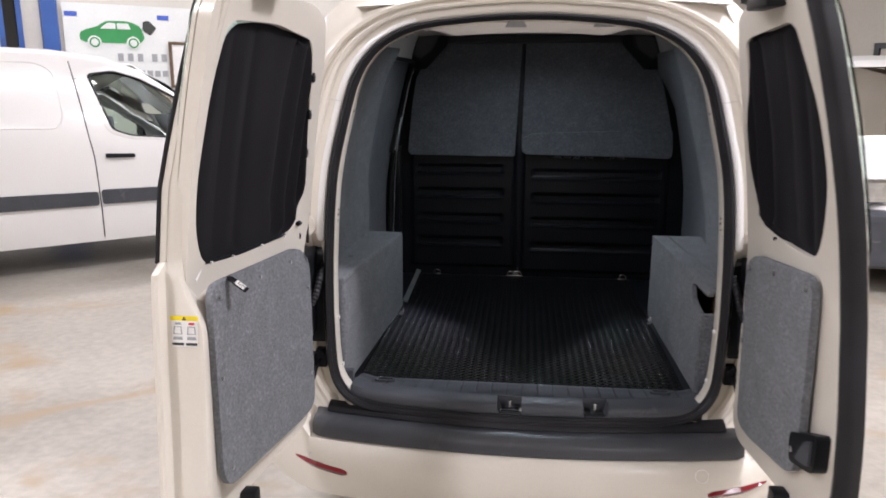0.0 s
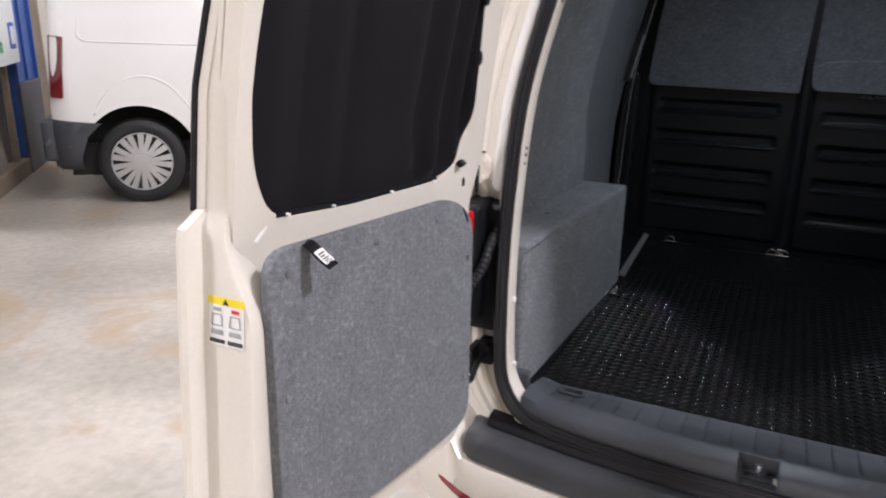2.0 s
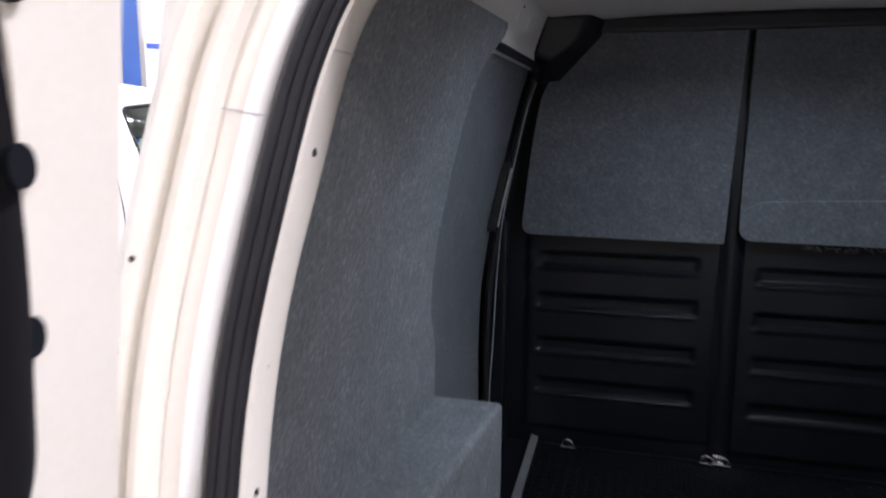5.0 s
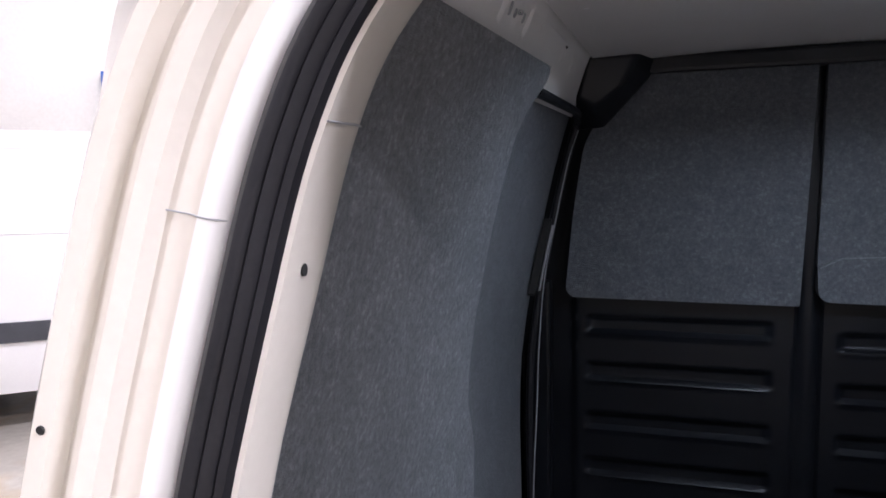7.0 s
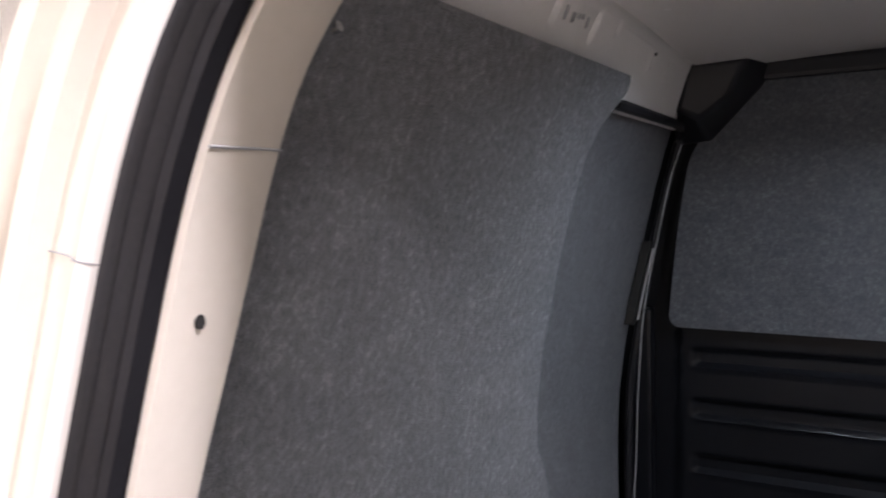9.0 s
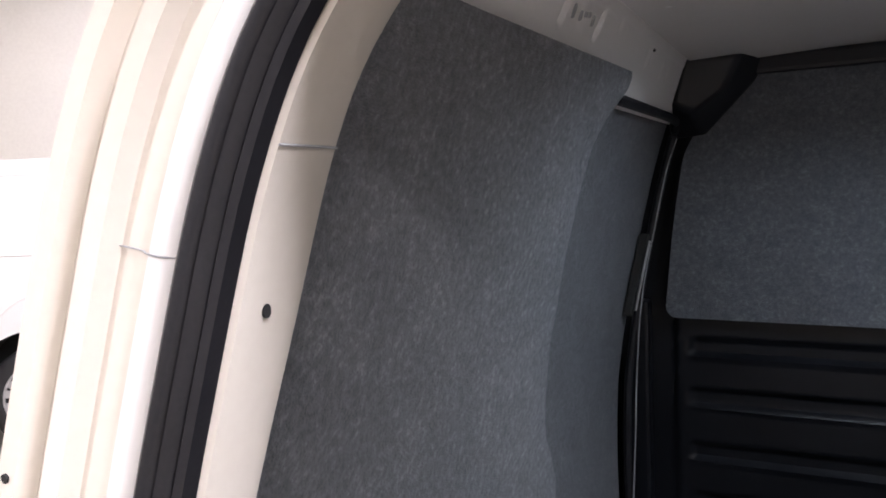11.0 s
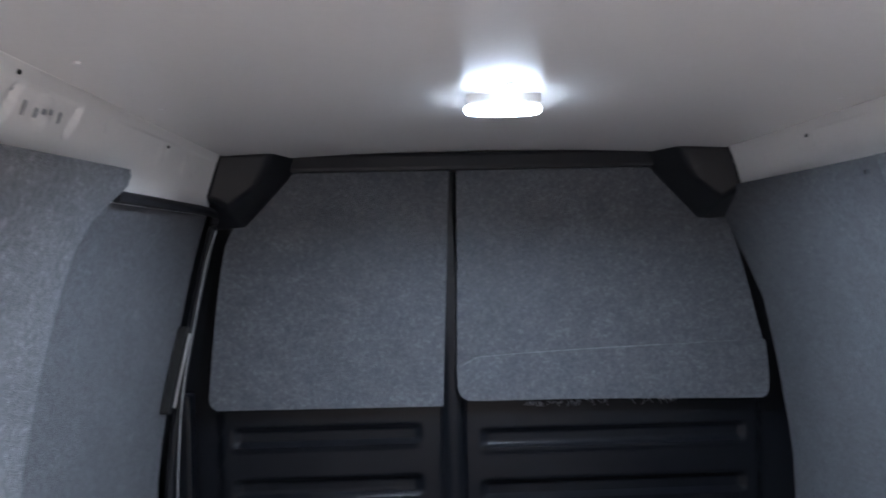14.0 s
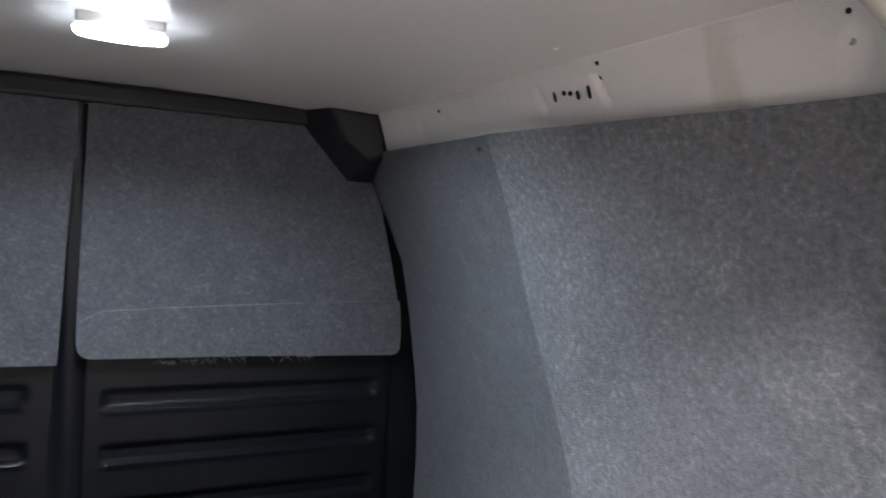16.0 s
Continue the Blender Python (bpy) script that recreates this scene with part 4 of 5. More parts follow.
for r in (rows[0], rows[-1]):
    bm.faces.new([bm.verts.new(p) for p in r])
part("bumper_step", bm, PAD, VAN, "black plastic bumper step pad", smooth=True)
BX = [-0.90 + 1.8 * i / 72 for i in range(73)]
prof = [(0.16, 0.50), (0.03, 0.50), (0.004, 0.497), (-0.010, 0.488), (-0.028, 0.46), (-0.038, 0.42), (-0.038, 0.36), (-0.025, 0.31), (0.02, 0.285), (0.10, 0.275)]
rows = []
for x in BX:
    up = 0.05 * smooth01((abs(x) - 0.70) / 0.05)
    rows.append([Vector((x, bump_y(x) + dy, z + (up if z > 0.487 else up * 0.4 * max(0, (z - 0.36) / 0.13)))) for dy, z in prof])
BUMPER = part("rear_bumper", grid(rows), PAINT, VAN, "white painted rear bumper", smooth=True)
for sx in (-1, 1):
    rows = []
    for i in range(13):
        x = sx * (0.565 + 0.19 * i / 12)
        h = 0.002 + 0.012 * math.sqrt(1 - (i / 12) ** 2) * smooth01((i + 1.0) / 2.5)
        zc = 0.402 + 0.024 * (i / 12)
        rows.append([Vector((x, bump_y(x) - 0.038, zc - h)), Vector((x, bump_y(x) - 0.046, zc)), Vector((x, bump_y(x) - 0.036, zc + h))])
    part("reflector", grid(rows), DARKRED, BUMPER, "dark red bumper reflector", smooth=True)
for x_, z_, r_ in ((-0.69, 0.440, 0.011), (-0.247, 0.418, 0.011), (0.215, 0.415, 0.011), (0.655, 0.440, 0.011), (0.545, 0.462, 0.02)):
    y_ = bump_y(x_) - 0.0305
    n_ = Vector((0.15 * x_ / 0.68, -1, 0.35)).normalized()
    pts = [Vector((x_, y_, z_)) + (Vector((1, 0, 0)) * math.cos(a) + Vector((0, 0.35, 1)).normalized() * math.sin(a)) * r_ for a in [2 * math.pi * i / 20 for i in range(21)]]
    part("parking_sensor", tube(pts, 0.0010, 5), INNER if r_ > 0.015 else GREYINK, BUMPER)

# tail lamps in the door gaps, with the door cables
for sx in (-1, 1):
    c = XC + sx * 0.0
    bm = box(0.645, 0.75, 0.150, 0.222, 0.775, 1.092, round_=0.02, seg=3)
    side = box(0.687, 0.75, 0.076, 0.20, 0.806, 1.098, round_=0.016, seg=3)
    keep = bpy.data.meshes.new("lamp_side")
    side.to_mesh(keep)
    side.free()
    bm.from_mesh(keep)
    bpy.data.meshes.remove(keep)
    for q in bm.verts:
        q.co.y += 0.03 * (q.co.z - 0.96) / 0.28
        q.co.x = c + sx * q.co.x
    tl = part("tail_lamp", bm, PLASTIC, VAN, "black tail lamp housing with red lens", smooth=True)
    bm = box(0.698, 0.768, 0.070, 0.16, 0.812, 1.086, round_=0.010, seg=3)
    for q in bm.verts:
        q.co.y += 0.03 * (q.co.z - 0.96) / 0.28
        q.co.x = c + sx * q.co.x
    part("lens", bm, RED, tl, "red lamp lens", smooth=True)
    bm = box(*sorted((c + sx * 0.708, c + sx * 0.770)), 0.0735, 0.15, 1.030, 1.060, round_=0.004)
    part("clear_lens", bm, PAPER, tl, "clear reversing lamp section", smooth=True)
    path = curve_pts([(c + sx * 0.715, 0.03, 0.90), (c + sx * 0.692, 0.052, 0.915), (c + sx * 0.673, 0.08, 0.95), (c + sx * 0.667, 0.115, 1.0), (c + sx * 0.660, 0.158, 1.045)], 9)
    part("door_cable", tube(path, 0.0105, 10, ring=0.0025), RUBBER, tl, "black corrugated door cable")
    # hinges
    plate_ = [(0.680, 1.172), (0.690, 1.152), (0.706, 1.139), (0.735, 1.140), (0.750, 1.16), (0.750, 1.195), (0.730, 1.212), (0.700, 1.211), (0.686, 1.196)]
    hp = part("hinge", plate(rounded(plate_, 0.006, 3), lambda a, b, d: Vector((c + sx * a, 0.138 + d + 0.13 * (b - 1.17), b)), 0.012), PAINT, VAN, "painted door hinge with three bolts", bevel=0.0025)
    for a, b in ((0.700, 1.193), (0.689, 1.179), (0.701, 1.155)):
        bm = disc((c + sx * a, 0.136 + 0.13 * (b - 1.17), b), (0, 1, 0), 0.0075, 0.003, 14)
        disc((c + sx * a, 0.1335 + 0.13 * (b - 1.17), b), (0, 1, 0), 0.0048, 0.004, 6, bm=bm)
        part("bolt", bm, PAINT, hp)
    part("hinge_gap", box(*sorted((c + sx * 0.698, c + sx * 0.716)), 0.139, 0.146, 1.2115, 1.2155), DARK, hp)
    for z_ in (0.70,):
        hy = 0.20
        bm = box(0.705, 0.745, hy, hy + 0.015, z_ - 0.040, z_ + 0.030, round_=0.004)
        for dz in (-0.025, 0.0, 0.025):
            disc((0.728 + 0.008 * (1 if dz else -1), hy - 0.004, z_ + dz), (0, 1, 0), 0.007, 0.01, 10, bm=bm)
        add_box(bm, 0.70, 0.715, 0.10, hy + 0.005, z_ - 0.03, z_ + 0.03)
        for q in bm.verts:
            q.co.x = c + sx * q.co.x
        part("hinge", bm, PLASTIC, VAN, "black door check hinge")
    bm = tube(curve_pts([(c + sx * 0.70, 0.03, 0.69), (c + sx * 0.69, 0.075, 0.665), (c + sx * 0.685, 0.11, 0.70), (c + sx * 0.672, 0.145, 0.72)], 6), 0.008, 8)
    add_box(bm, min(c + sx * 0.655, c + sx * 0.69), max(c + sx * 0.658, c + sx * 0.688), 0.13, 0.16, 0.688, 0.752)
    disc((c + sx * 0.672, 0.122, 0.74), (0, 1, 0), 0.010, 0.012, 12, bm=bm)
    part("door_check", bm, PLASTIC, VAN, "black door check arm", smooth=True)
    part("lock_bolt", disc((c + sx * 0.70, 0.02, 0.70), (1, 0, 0), 0.012, 0.02, 12), CHROME, VAN)
    # pale rain gutter beside the seal, closed by a rounded foot
    ks = [k for k in range(RN) if RING[k].x * sx > 0 and 1.125 < RING[k].y < 1.80]
    prof_ = ((0.0335, 0.004), (0.036, -0.005), (0.041, -0.0085), (0.048, -0.010), (0.055, -0.0085), (0.060, -0.005), (0.062, 0.004))
    rings = [ring_points(o, d) for o, d in prof_]
    foot, rows = 0.03, []
    ks.sort(key=lambda k: RING[k].y)
    for i in range(7):
        w = i / 7.0
        q = math.sqrt(max(0.0, 1 - (1 - w) ** 2))
        mid = (rings[0][ks[0]] + rings[-1][ks[0]]) / 2
        rows.append([mid + (r[ks[0]] - mid) * max(q, 0.05) - Vector((0, 0.004 * q * (1 - w), foot * (1 - w))) for r in rings])
    rows += [[r[k] for r in rings] for k in ks]
    part("gutter", grid(rows), WHITE2, VAN, "pale rain gutter with a rounded foot", smooth=True)

# load floor
part("load_floor", box(-0.765, 0.765, 0.24, 1.84, 0.555, 0.583), PLASTIC, VAN, "black load floor")

# bulkhead: pressed black plastic with grooves
GROOVES = [(-0.61, -0.145, z) for z in (1.162, 1.033, 0.892, 0.762)] + [(0.012, 0.684, z) for z in (1.142, 1.012, 0.880, 0.740)]


def bulk_y(x, z):
    x -= XR
    y = 1.833
    for x0, x1, z0, z1 in ((-0.645, -0.088, 0.64, 1.26), (-0.032, 0.725, 0.62, 1.26)):
        m = smooth01((x - x0) / 0.012 + 0.5) * smooth01((x1 - x) / 0.012 + 0.5) * smooth01((z - z0) / 0.012 + 0.5)
        y -= 0.010 * m
    for x0, x1, zc in GROOVES:
        if x0 - 0.02 < x < x1 + 0.02 and zc - 0.03 < z < zc + 0.06:
            ends = smooth01((x - x0 + 0.006) / 0.018) * smooth01((x1 - x + 0.006) / 0.018)
            y += 0.013 * ends * smooth01((z - zc + 0.008) / 0.012) * smooth01((zc + 0.044 - z) / 0.016)
            y -= 0.004 * ends * max(0.0, 1 - abs(z - zc + 0.010) / 0.010)
    if -0.083 < x < -0.037:
        y -= 0.012 * smooth01((x + 0.083) / 0.01) * smooth01((-0.037 - x) / 0.01)
    return y


zs = [0.56 + 0.006 * i for i in range(120)] + [1.30, 1.45, 1.6, 1.7, 1.78, 1.83, 1.875]
rows = []
for z in zs:
    w = wall_x(z) + 0.065
    rows.append([Vector((x, bulk_y(x, z), z)) for x in [XR - w + (2 * w) * i / 190 for i in range(191)]])
BULK = part("bulkhead", grid(rows), PLASTIC, VAN, "black pressed plastic bulkhead with grooves", smooth=True)
part("post_cap", box(-0.066, -0.034, 1.785, 1.82, 0.60, 0.625, round_=0.006), CHROME, BULK)
bk = lambda s, z, d: Vector((s + XR, 1.790 + d, z))
bk2 = lambda s, z, d: Vector((s + XR, 1.779 + d, z))
C1 = [(-0.662, 1.275), (-0.645, 1.257), (-0.086, 1.252), (-0.060, 1.842), (-0.44, 1.842), (-0.49, 1.825), (-0.56, 1.745), (-0.590, 1.708), (-0.614, 1.66), (-0.640, 1.50)]
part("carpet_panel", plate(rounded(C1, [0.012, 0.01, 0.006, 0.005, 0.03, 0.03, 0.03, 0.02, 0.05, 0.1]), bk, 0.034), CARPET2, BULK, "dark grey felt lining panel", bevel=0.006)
C2 = [(-0.050, 1.345), (0.0, 1.372), (0.62, 1.392), (0.722, 1.395), (0.690, 1.53), (0.655, 1.66), (0.625, 1.715), (0.56, 1.745), (0.50, 1.80), (0.44, 1.838), (-0.040, 1.845)]
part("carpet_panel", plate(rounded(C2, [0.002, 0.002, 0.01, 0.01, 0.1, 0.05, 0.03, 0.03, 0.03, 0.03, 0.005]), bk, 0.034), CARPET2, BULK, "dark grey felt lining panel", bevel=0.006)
C3 = [(-0.048, 1.266), (0.30, 1.262), (0.728, 1.252), (0.732, 1.30), (0.724, 1.398), (0.62, 1.396), (0.0, 1.376), (-0.050, 1.352)]
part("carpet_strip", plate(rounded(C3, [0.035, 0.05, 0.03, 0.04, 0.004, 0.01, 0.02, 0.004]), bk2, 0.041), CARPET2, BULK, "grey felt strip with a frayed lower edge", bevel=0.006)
random.seed(4)
bm = bmesh.new()
for i in range(60):
    x = random.uniform(0.12, 0.5)
    c = Vector((x + XR, 1.79 + random.uniform(0, 0.015), 1.256))
    e = c + Vector((random.uniform(-0.015, 0.015), random.uniform(-0.006, 0.006), -random.uniform(0.004, 0.016)))
    tube([c, (c + e) / 2 + Vector((0.002, 0, 0)), e], 0.0012, 4, bm=bm)
tagged(part("frayed_fibre", bm, CARPET2, BULK), "frayed felt fibres", kind="stuff")
part("score_line", tube([(-0.36 + XR, 1.7895, 1.418), (-0.29 + XR, 1.7895, 1.422), (-0.16 + XR, 1.7895, 1.424)], 0.0010, 5), CARPET2, BULK)
part("score_line", tube([(x + XR, 1.7785, z) for x, z in ((-0.045, 1.350), (0.0, 1.374), (0.12, 1.381), (0.30, 1.388), (0.46, 1.393))], 0.0014, 5), CARPET, BULK)
# head trim and corner blocks
part("head_trim", box(XR - 0.56, XR + 0.56, 1.772, 1.832, 1.836, 1.881, round_=0.01), BLOCK, BULK, "black trim under the roof")
for sx in (-1, 1):
    bm = bmesh.new()
    for p in ((0.588, 1.64, 1.876), (0.470, 1.655, 1.876), (0.616, 1.645, 1.775), (0.500, 1.665, 1.806), (0.575, 1.665, 1.752), (0.605, 1.82, 1.876), (0.425, 1.82, 1.876), (0.660, 1.82, 1.765), (0.645, 1.82, 1.700), (0.565, 1.79, 1.705), (0.505, 1.79, 1.780), (0.445, 1.79, 1.832)):
        bm.verts.new((XR + sx * p[0], p[1], p[2] - 0.003))
    bmesh.ops.convex_hull(bm, input=bm.verts[:])
    part("corner_block", bm, BLOCK, BULK, "black plastic corner block", bevel=0.012, segments=4)

# roof inside, side rails
rows = [[Vector((XR + x, y, 1.886 - 0.060 * x * x + 0.003 * math.sin(y * 3.1))) for x in [-0.575 + 1.15 * i / 24 for i in range(25)]] for y in [0.20 + 1.64 * j / 20 for j in range(21)]]
ROOFP = part("roof_panel", grid(rows), ROOFIN, VAN, "bare grey-white painted roof panel", smooth=True)
for sx in (-1, 1):
    xl = [0.645, 0.630, 0.622, 0.612, 0.605, 0.598, 0.589, 0.5845, 0.5815, 0.579, 0.556]
    zl = [1.735, 1.740, 1.748, 1.78, 1.80, 1.82, 1.845, 1.857, 1.865, 1.8690, 1.8708]
    # pressed slots and bosses: y, z, half widths, lean, depth
    PRESS = [(0.812, 1.826, 0.0085, 0.023, 0.42, 0.0080), (0.963, 1.828, 0.0085, 0.022, 0.45, 0.0065), (0.886, 1.829, 0.020, 0.019, 0.0, -0.0030), (1.065, 1.843, 0.006, 0.010, 0.4, 0.003),
             (1.29, 1.826, 0.010, 0.016, 0.3, -0.0035), (1.315, 1.832, 0.012, 0.014, 0.0, 0.0030), (1.435, 1.822, 0.012, 0.016, 0.2, -0.0035), (1.50, 1.818, 0.010, 0.012, 0.0, 0.0025),
             (0.435 if sx > 0 else 0.460, 1.808, 0.019, 0.030, -0.25, 0.0095)]
    dense = [i / 46 * (len(xl) - 1) for i in range(47)]
    prof = [(float(np.interp(k, range(len(xl)), xl)), float(np.interp(k, range(len(xl)), zl))) for k in dense]
    rows = []
    for y in [0.24 + 1.58 * j / 300 for j in range(301)]:
        near = 1 - smooth01((y - 0.24) / 0.22)
        swell = 0.004 * math.sin(y * 9) * smooth01((y - 0.4) / 0.2)
        row = []
        for x, z in prof:
            q = 0.0
            for yc, zc, ry, rz, ln, deep in PRESS:
                if abs(y - yc) < 0.06:
                    d = math.hypot((y - yc - ln * (z - zc)) / ry, (z - zc) / rz)
                    q += deep * smooth01((1.25 - d) / 0.55)
            row.append(Vector((XR + sx * (x + 0.93 * q - near * (0.02 * smooth01((z - 1.76) / 0.1)) + swell * (0.4 if 1.77 < z < 1.85 else 0)), y, z + 0.3 * q)))
        rows.append(row)
    rail = part("roof_rail", grid(rows), INNER, VAN, "white painted side rail with holes", smooth=True)
    rx = lambda z: float(np.interp(z, zl, xl))

    def hole(y, z, r, ry, mat, o=0.0005, tilt=0.0):
        n = Vector((-sx * 0.93, 0, -0.36))
        bmh = bmesh.new()
        M = Matrix.Translation((XR + sx * (rx(z) - o), y, z)) @ n.to_track_quat("Z", "Y").to_matrix().to_4x4() @ Matrix.Rotation(radians(tilt), 4, "Z")
        bmesh.ops.create_cone(bmh, cap_ends=True, segments=18, radius1=r, radius2=r * 0.9, depth=0.003, matrix=M @ Matrix.Diagonal((1, ry / r, 1, 1)))
        return part("rail_hole", bmh, mat, rail)

    HM = DARK if sx > 0 else GREYINK
    hole(0.862, 1.822, 0.003, 0.007, HM, 0.003)
    hole(0.878, 1.826, 0.0035, 0.004, HM, 0.004)
    hole(0.893, 1.828, 0.003, 0.004, HM, 0.004)
    hole(0.838, 1.824, 0.0025, 0.010, HM, 0.001)
    hole(0.922, 1.826, 0.0022, 0.008, HM, 0.001)
    hole(0.812, 1.843, 0.004, 0.005, HM, -0.006)
    hole(0.807, 1.858, 0.003, 0.003, DARK, 0.001)
    hole(1.32, 1.842, 0.003, 0.003, DARK, 0.001)
    hole(0.437 if sx > 0 else 0.475, 1.850, 0.003, 0.003, DARK, 0.001)
    hole(0.444, 1.826, 0.004, 0.004, GREYINK, -0.008)
    for y_ in ((0.592, 0.40) if sx < 0 else (0.40,)):
        part("roof_hole", disc((XR + sx * 0.532, y_, 1.869), (0, 0, 1), 0.012 if y_ > 0.5 else 0.006, 0.004, 16), DARK, ROOFP)
    for y_ in (0.82, 1.10, 1.34):
        part("roof_spot", disc((XR + sx * 0.525, y_, 1.8697), (0, 0, 1), 0.005, 0.003, 12), WHITE2, ROOFP)
part("roof_rivet", disc((0.011, 1.035, 1.886), (0, 0, 1), 0.009, 0.004, 16), STEEL, ROOFP)

# load bay lamp
LAMP = part("load_lamp", box(-0.050, 0.066, 1.100, 1.150, 1.8700, 1.8895, round_=0.006, seg=3), WHITE2, VAN, "white lamp base with a bright lens", smooth=True)
ELL = [(math.cos(math.pi * k / 16), math.sin(math.pi * k / 16)) for k in range(32)]
part("lens", grid([[Vector((0.008 + a * c, 1.125 + b * s, z)) for c, s in ELL] for a, b, z in
                          ((0.058, 0.0265, 1.8705), (0.062, 0.0285, 1.867), (0.061, 0.028, 1.861), (0.057, 0.0255, 1.857), (0.052, 0.0225, 1.8575), (0.051, 0.0215, 1.868))], close_v=True),
            LENS_RIM, LAMP, "glowing white lamp lens", smooth=True)
part("led_panel", disc((0.008, 1.125, 1.8668), (0, 0, 1), 0.050, 0.0002, 28, 0.021), LED, LAMP, "bright downward light panel")

# side lining


def lining(sx, y, z, o=0.0):
    """The carpet's face on a flank."""
    near = wall_x(z) - 0.015
    f = smooth01((y - 0.20) / 0.35)
    x = near + (wall_x(z) - near) * f
    o += 0.0 if sx < 0 else -0.008 + 0.034 * smooth01((y - 0.3) / 0.8)
    z -= (0.022 if sx < 0 else 0.009) * min(1.0, max(0.0, (1.2 - y) / 0.85)) * smooth01((z - 1.68) / 0.08)
    return Vector((XR + sx * (x - o), y, z))


def lining_sheet(sx, ya, yb, zlist, o, thick):
    """A lining sheet between two edge lines ya(z), yb(z)."""
    rows = [[lining(sx, ya(z) + (yb(z) - ya(z)) * i / 16, z, o) for i in range(17)] for z in zlist]
    bm = grid(rows)
    r = bmesh.ops.extrude_face_region(bm, geom=bm.faces[:])
    for v in r["geom"]:
        if isinstance(v, bmesh.types.BMVert):
            v.co.x += sx * thick
    return bm


ZL = [0.90, 0.95, 1.0, 1.05, 1.08, 1.1, 1.12, 1.14, 1.16, 1.18, 1.2, 1.22, 1.25, 1.3, 1.35, 1.4, 1.5, 1.6, 1.63, 1.66, 1.68, 1.7, 1.715, 1.73, 1.74, 1.75, 1.76, 1.77, 1.775, 1.78, 1.785]
EDGE = [(0.90, 1.15), (0.98, 1.145), (1.08, 1.137), (1.13, 1.105), (1.18, 1.06), (1.24, 1.035), (1.33, 1.015), (1.40, 1.018), (1.52, 1.02), (1.60, 1.03), (1.66, 1.045), (1.70, 1.07), (1.735, 1.118), (1.757, 1.155), (1.775, 1.158), (1.785, 1.145)]
FOLD = [(0.6, 0.90), (1.0, 0.92), (1.25, 0.975), (1.5, 1.045), (1.77, 1.085), (1.80, 1.085)]
NEAR = [(0.9, 0.20), (1.0, 0.20), (1.4, 0.225), (1.6, 0.26), (1.68, 0.275), (1.785, 0.30)]
part("side_lining", lining_sheet(-1, lambda z: lerp_table(NEAR, z), lambda z: lerp_table(EDGE, z), ZL, 0.018, 0.014), CARPET, VAN, "grey felt side lining", smooth=True)
part("side_lining", lining_sheet(1, lambda z: lerp_table(NEAR, z), lambda z: lerp_table(FOLD, z), [min(z, 1.780 - 0.001 * (ZL[-1] - z)) for z in ZL], 0.016, 0.012), CARPET, VAN, "grey felt side lining", smooth=True)
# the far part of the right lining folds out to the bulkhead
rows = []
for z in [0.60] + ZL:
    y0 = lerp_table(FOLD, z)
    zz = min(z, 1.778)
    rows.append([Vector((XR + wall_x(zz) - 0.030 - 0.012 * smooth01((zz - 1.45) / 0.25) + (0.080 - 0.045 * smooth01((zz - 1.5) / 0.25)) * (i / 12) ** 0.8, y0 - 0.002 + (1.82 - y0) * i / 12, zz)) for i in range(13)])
# the darker felt colour stands for the shade beyond the fold
part("side_lining", grid(rows), CARPET2, VAN, "grey felt side lining with shade put into its colour", smooth=True)
# sliding door lining, its seal and pull
ZD = [0.60, 0.75, 0.9, 1.0, 1.1, 1.2, 1.3, 1.4, 1.5, 1.6, 1.68, 1.72, 1.735]
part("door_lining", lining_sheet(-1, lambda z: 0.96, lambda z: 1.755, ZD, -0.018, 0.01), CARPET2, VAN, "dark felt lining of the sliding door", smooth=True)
def sx_(z):
    return XR - wall_x(z) + 0.006


seal_path = [(sx_(1.742), 1.15, 1.742), (sx_(1.742), 1.40, 1.742), (sx_(1.742), 1.70, 1.740), (sx_(1.725), 1.745, 1.725), (sx_(1.68), 1.760, 1.68)]
seal_path += [(sx_(z), 1.766, z) for z in (1.6, 1.5, 1.4, 1.3, 1.2, 1.1, 1.0, 0.9, 0.8, 0.7, 0.6)]
part("door_seal", tube(curve_pts(seal_path, 4), 0.0105, 8), RUBBER, VAN, "black sliding door seal", smooth=True)
# pale tube painted in for the highlight along the black rubber seal
highlight_path = [(-0.612, 1.754, 1.70), (-0.636, 1.757, 1.63), (-0.669, 1.757, 1.48), (-0.702, 1.757, 1.31), (-0.718, 1.757, 1.117), (-0.725, 1.757, 0.94), (-0.733, 1.757, 0.78), (-0.737, 1.757, 0.62)]
part("seal_highlight", tube(curve_pts(highlight_path, 4), 0.0017, 6), GREYINK, VAN, "thin pale line painted as the seal's highlight", smooth=True)
PULL = part("door_pull", plate(rounded([(1.688, 1.275), (1.715, 1.27), (1.752, 1.465), (1.727, 1.475)], 0.008), lambda s, z, d: Vector((XR - (wall_x(z) - 0.006 + d), s, z)), 0.02), DARK, VAN, "black recessed door pull")
part("pull_bar", tube([(XR - (wall_x(z) - 0.012), 1.738 - (1.46 - z) * 0.16, z) for z in (1.285, 1.34, 1.40, 1.455)], 0.003, 6), STEEL, PULL, "thin bright bar")
part("pillar_trim", box(-0.765, -0.69, 1.772, 1.82, 0.59, 1.30, round_=0.01), PLASTIC, VAN, "black pillar trim")
# lining screws
for y_, z_, sx in ((1.115, 1.756, 1), (0.36, 1.74, -1)):
    p = lining(sx, y_, z_, 0.019)
    part("lining_screw", disc(p, (1, 0, 0.3), 0.004, 0.006, 10), CHROME, VAN)

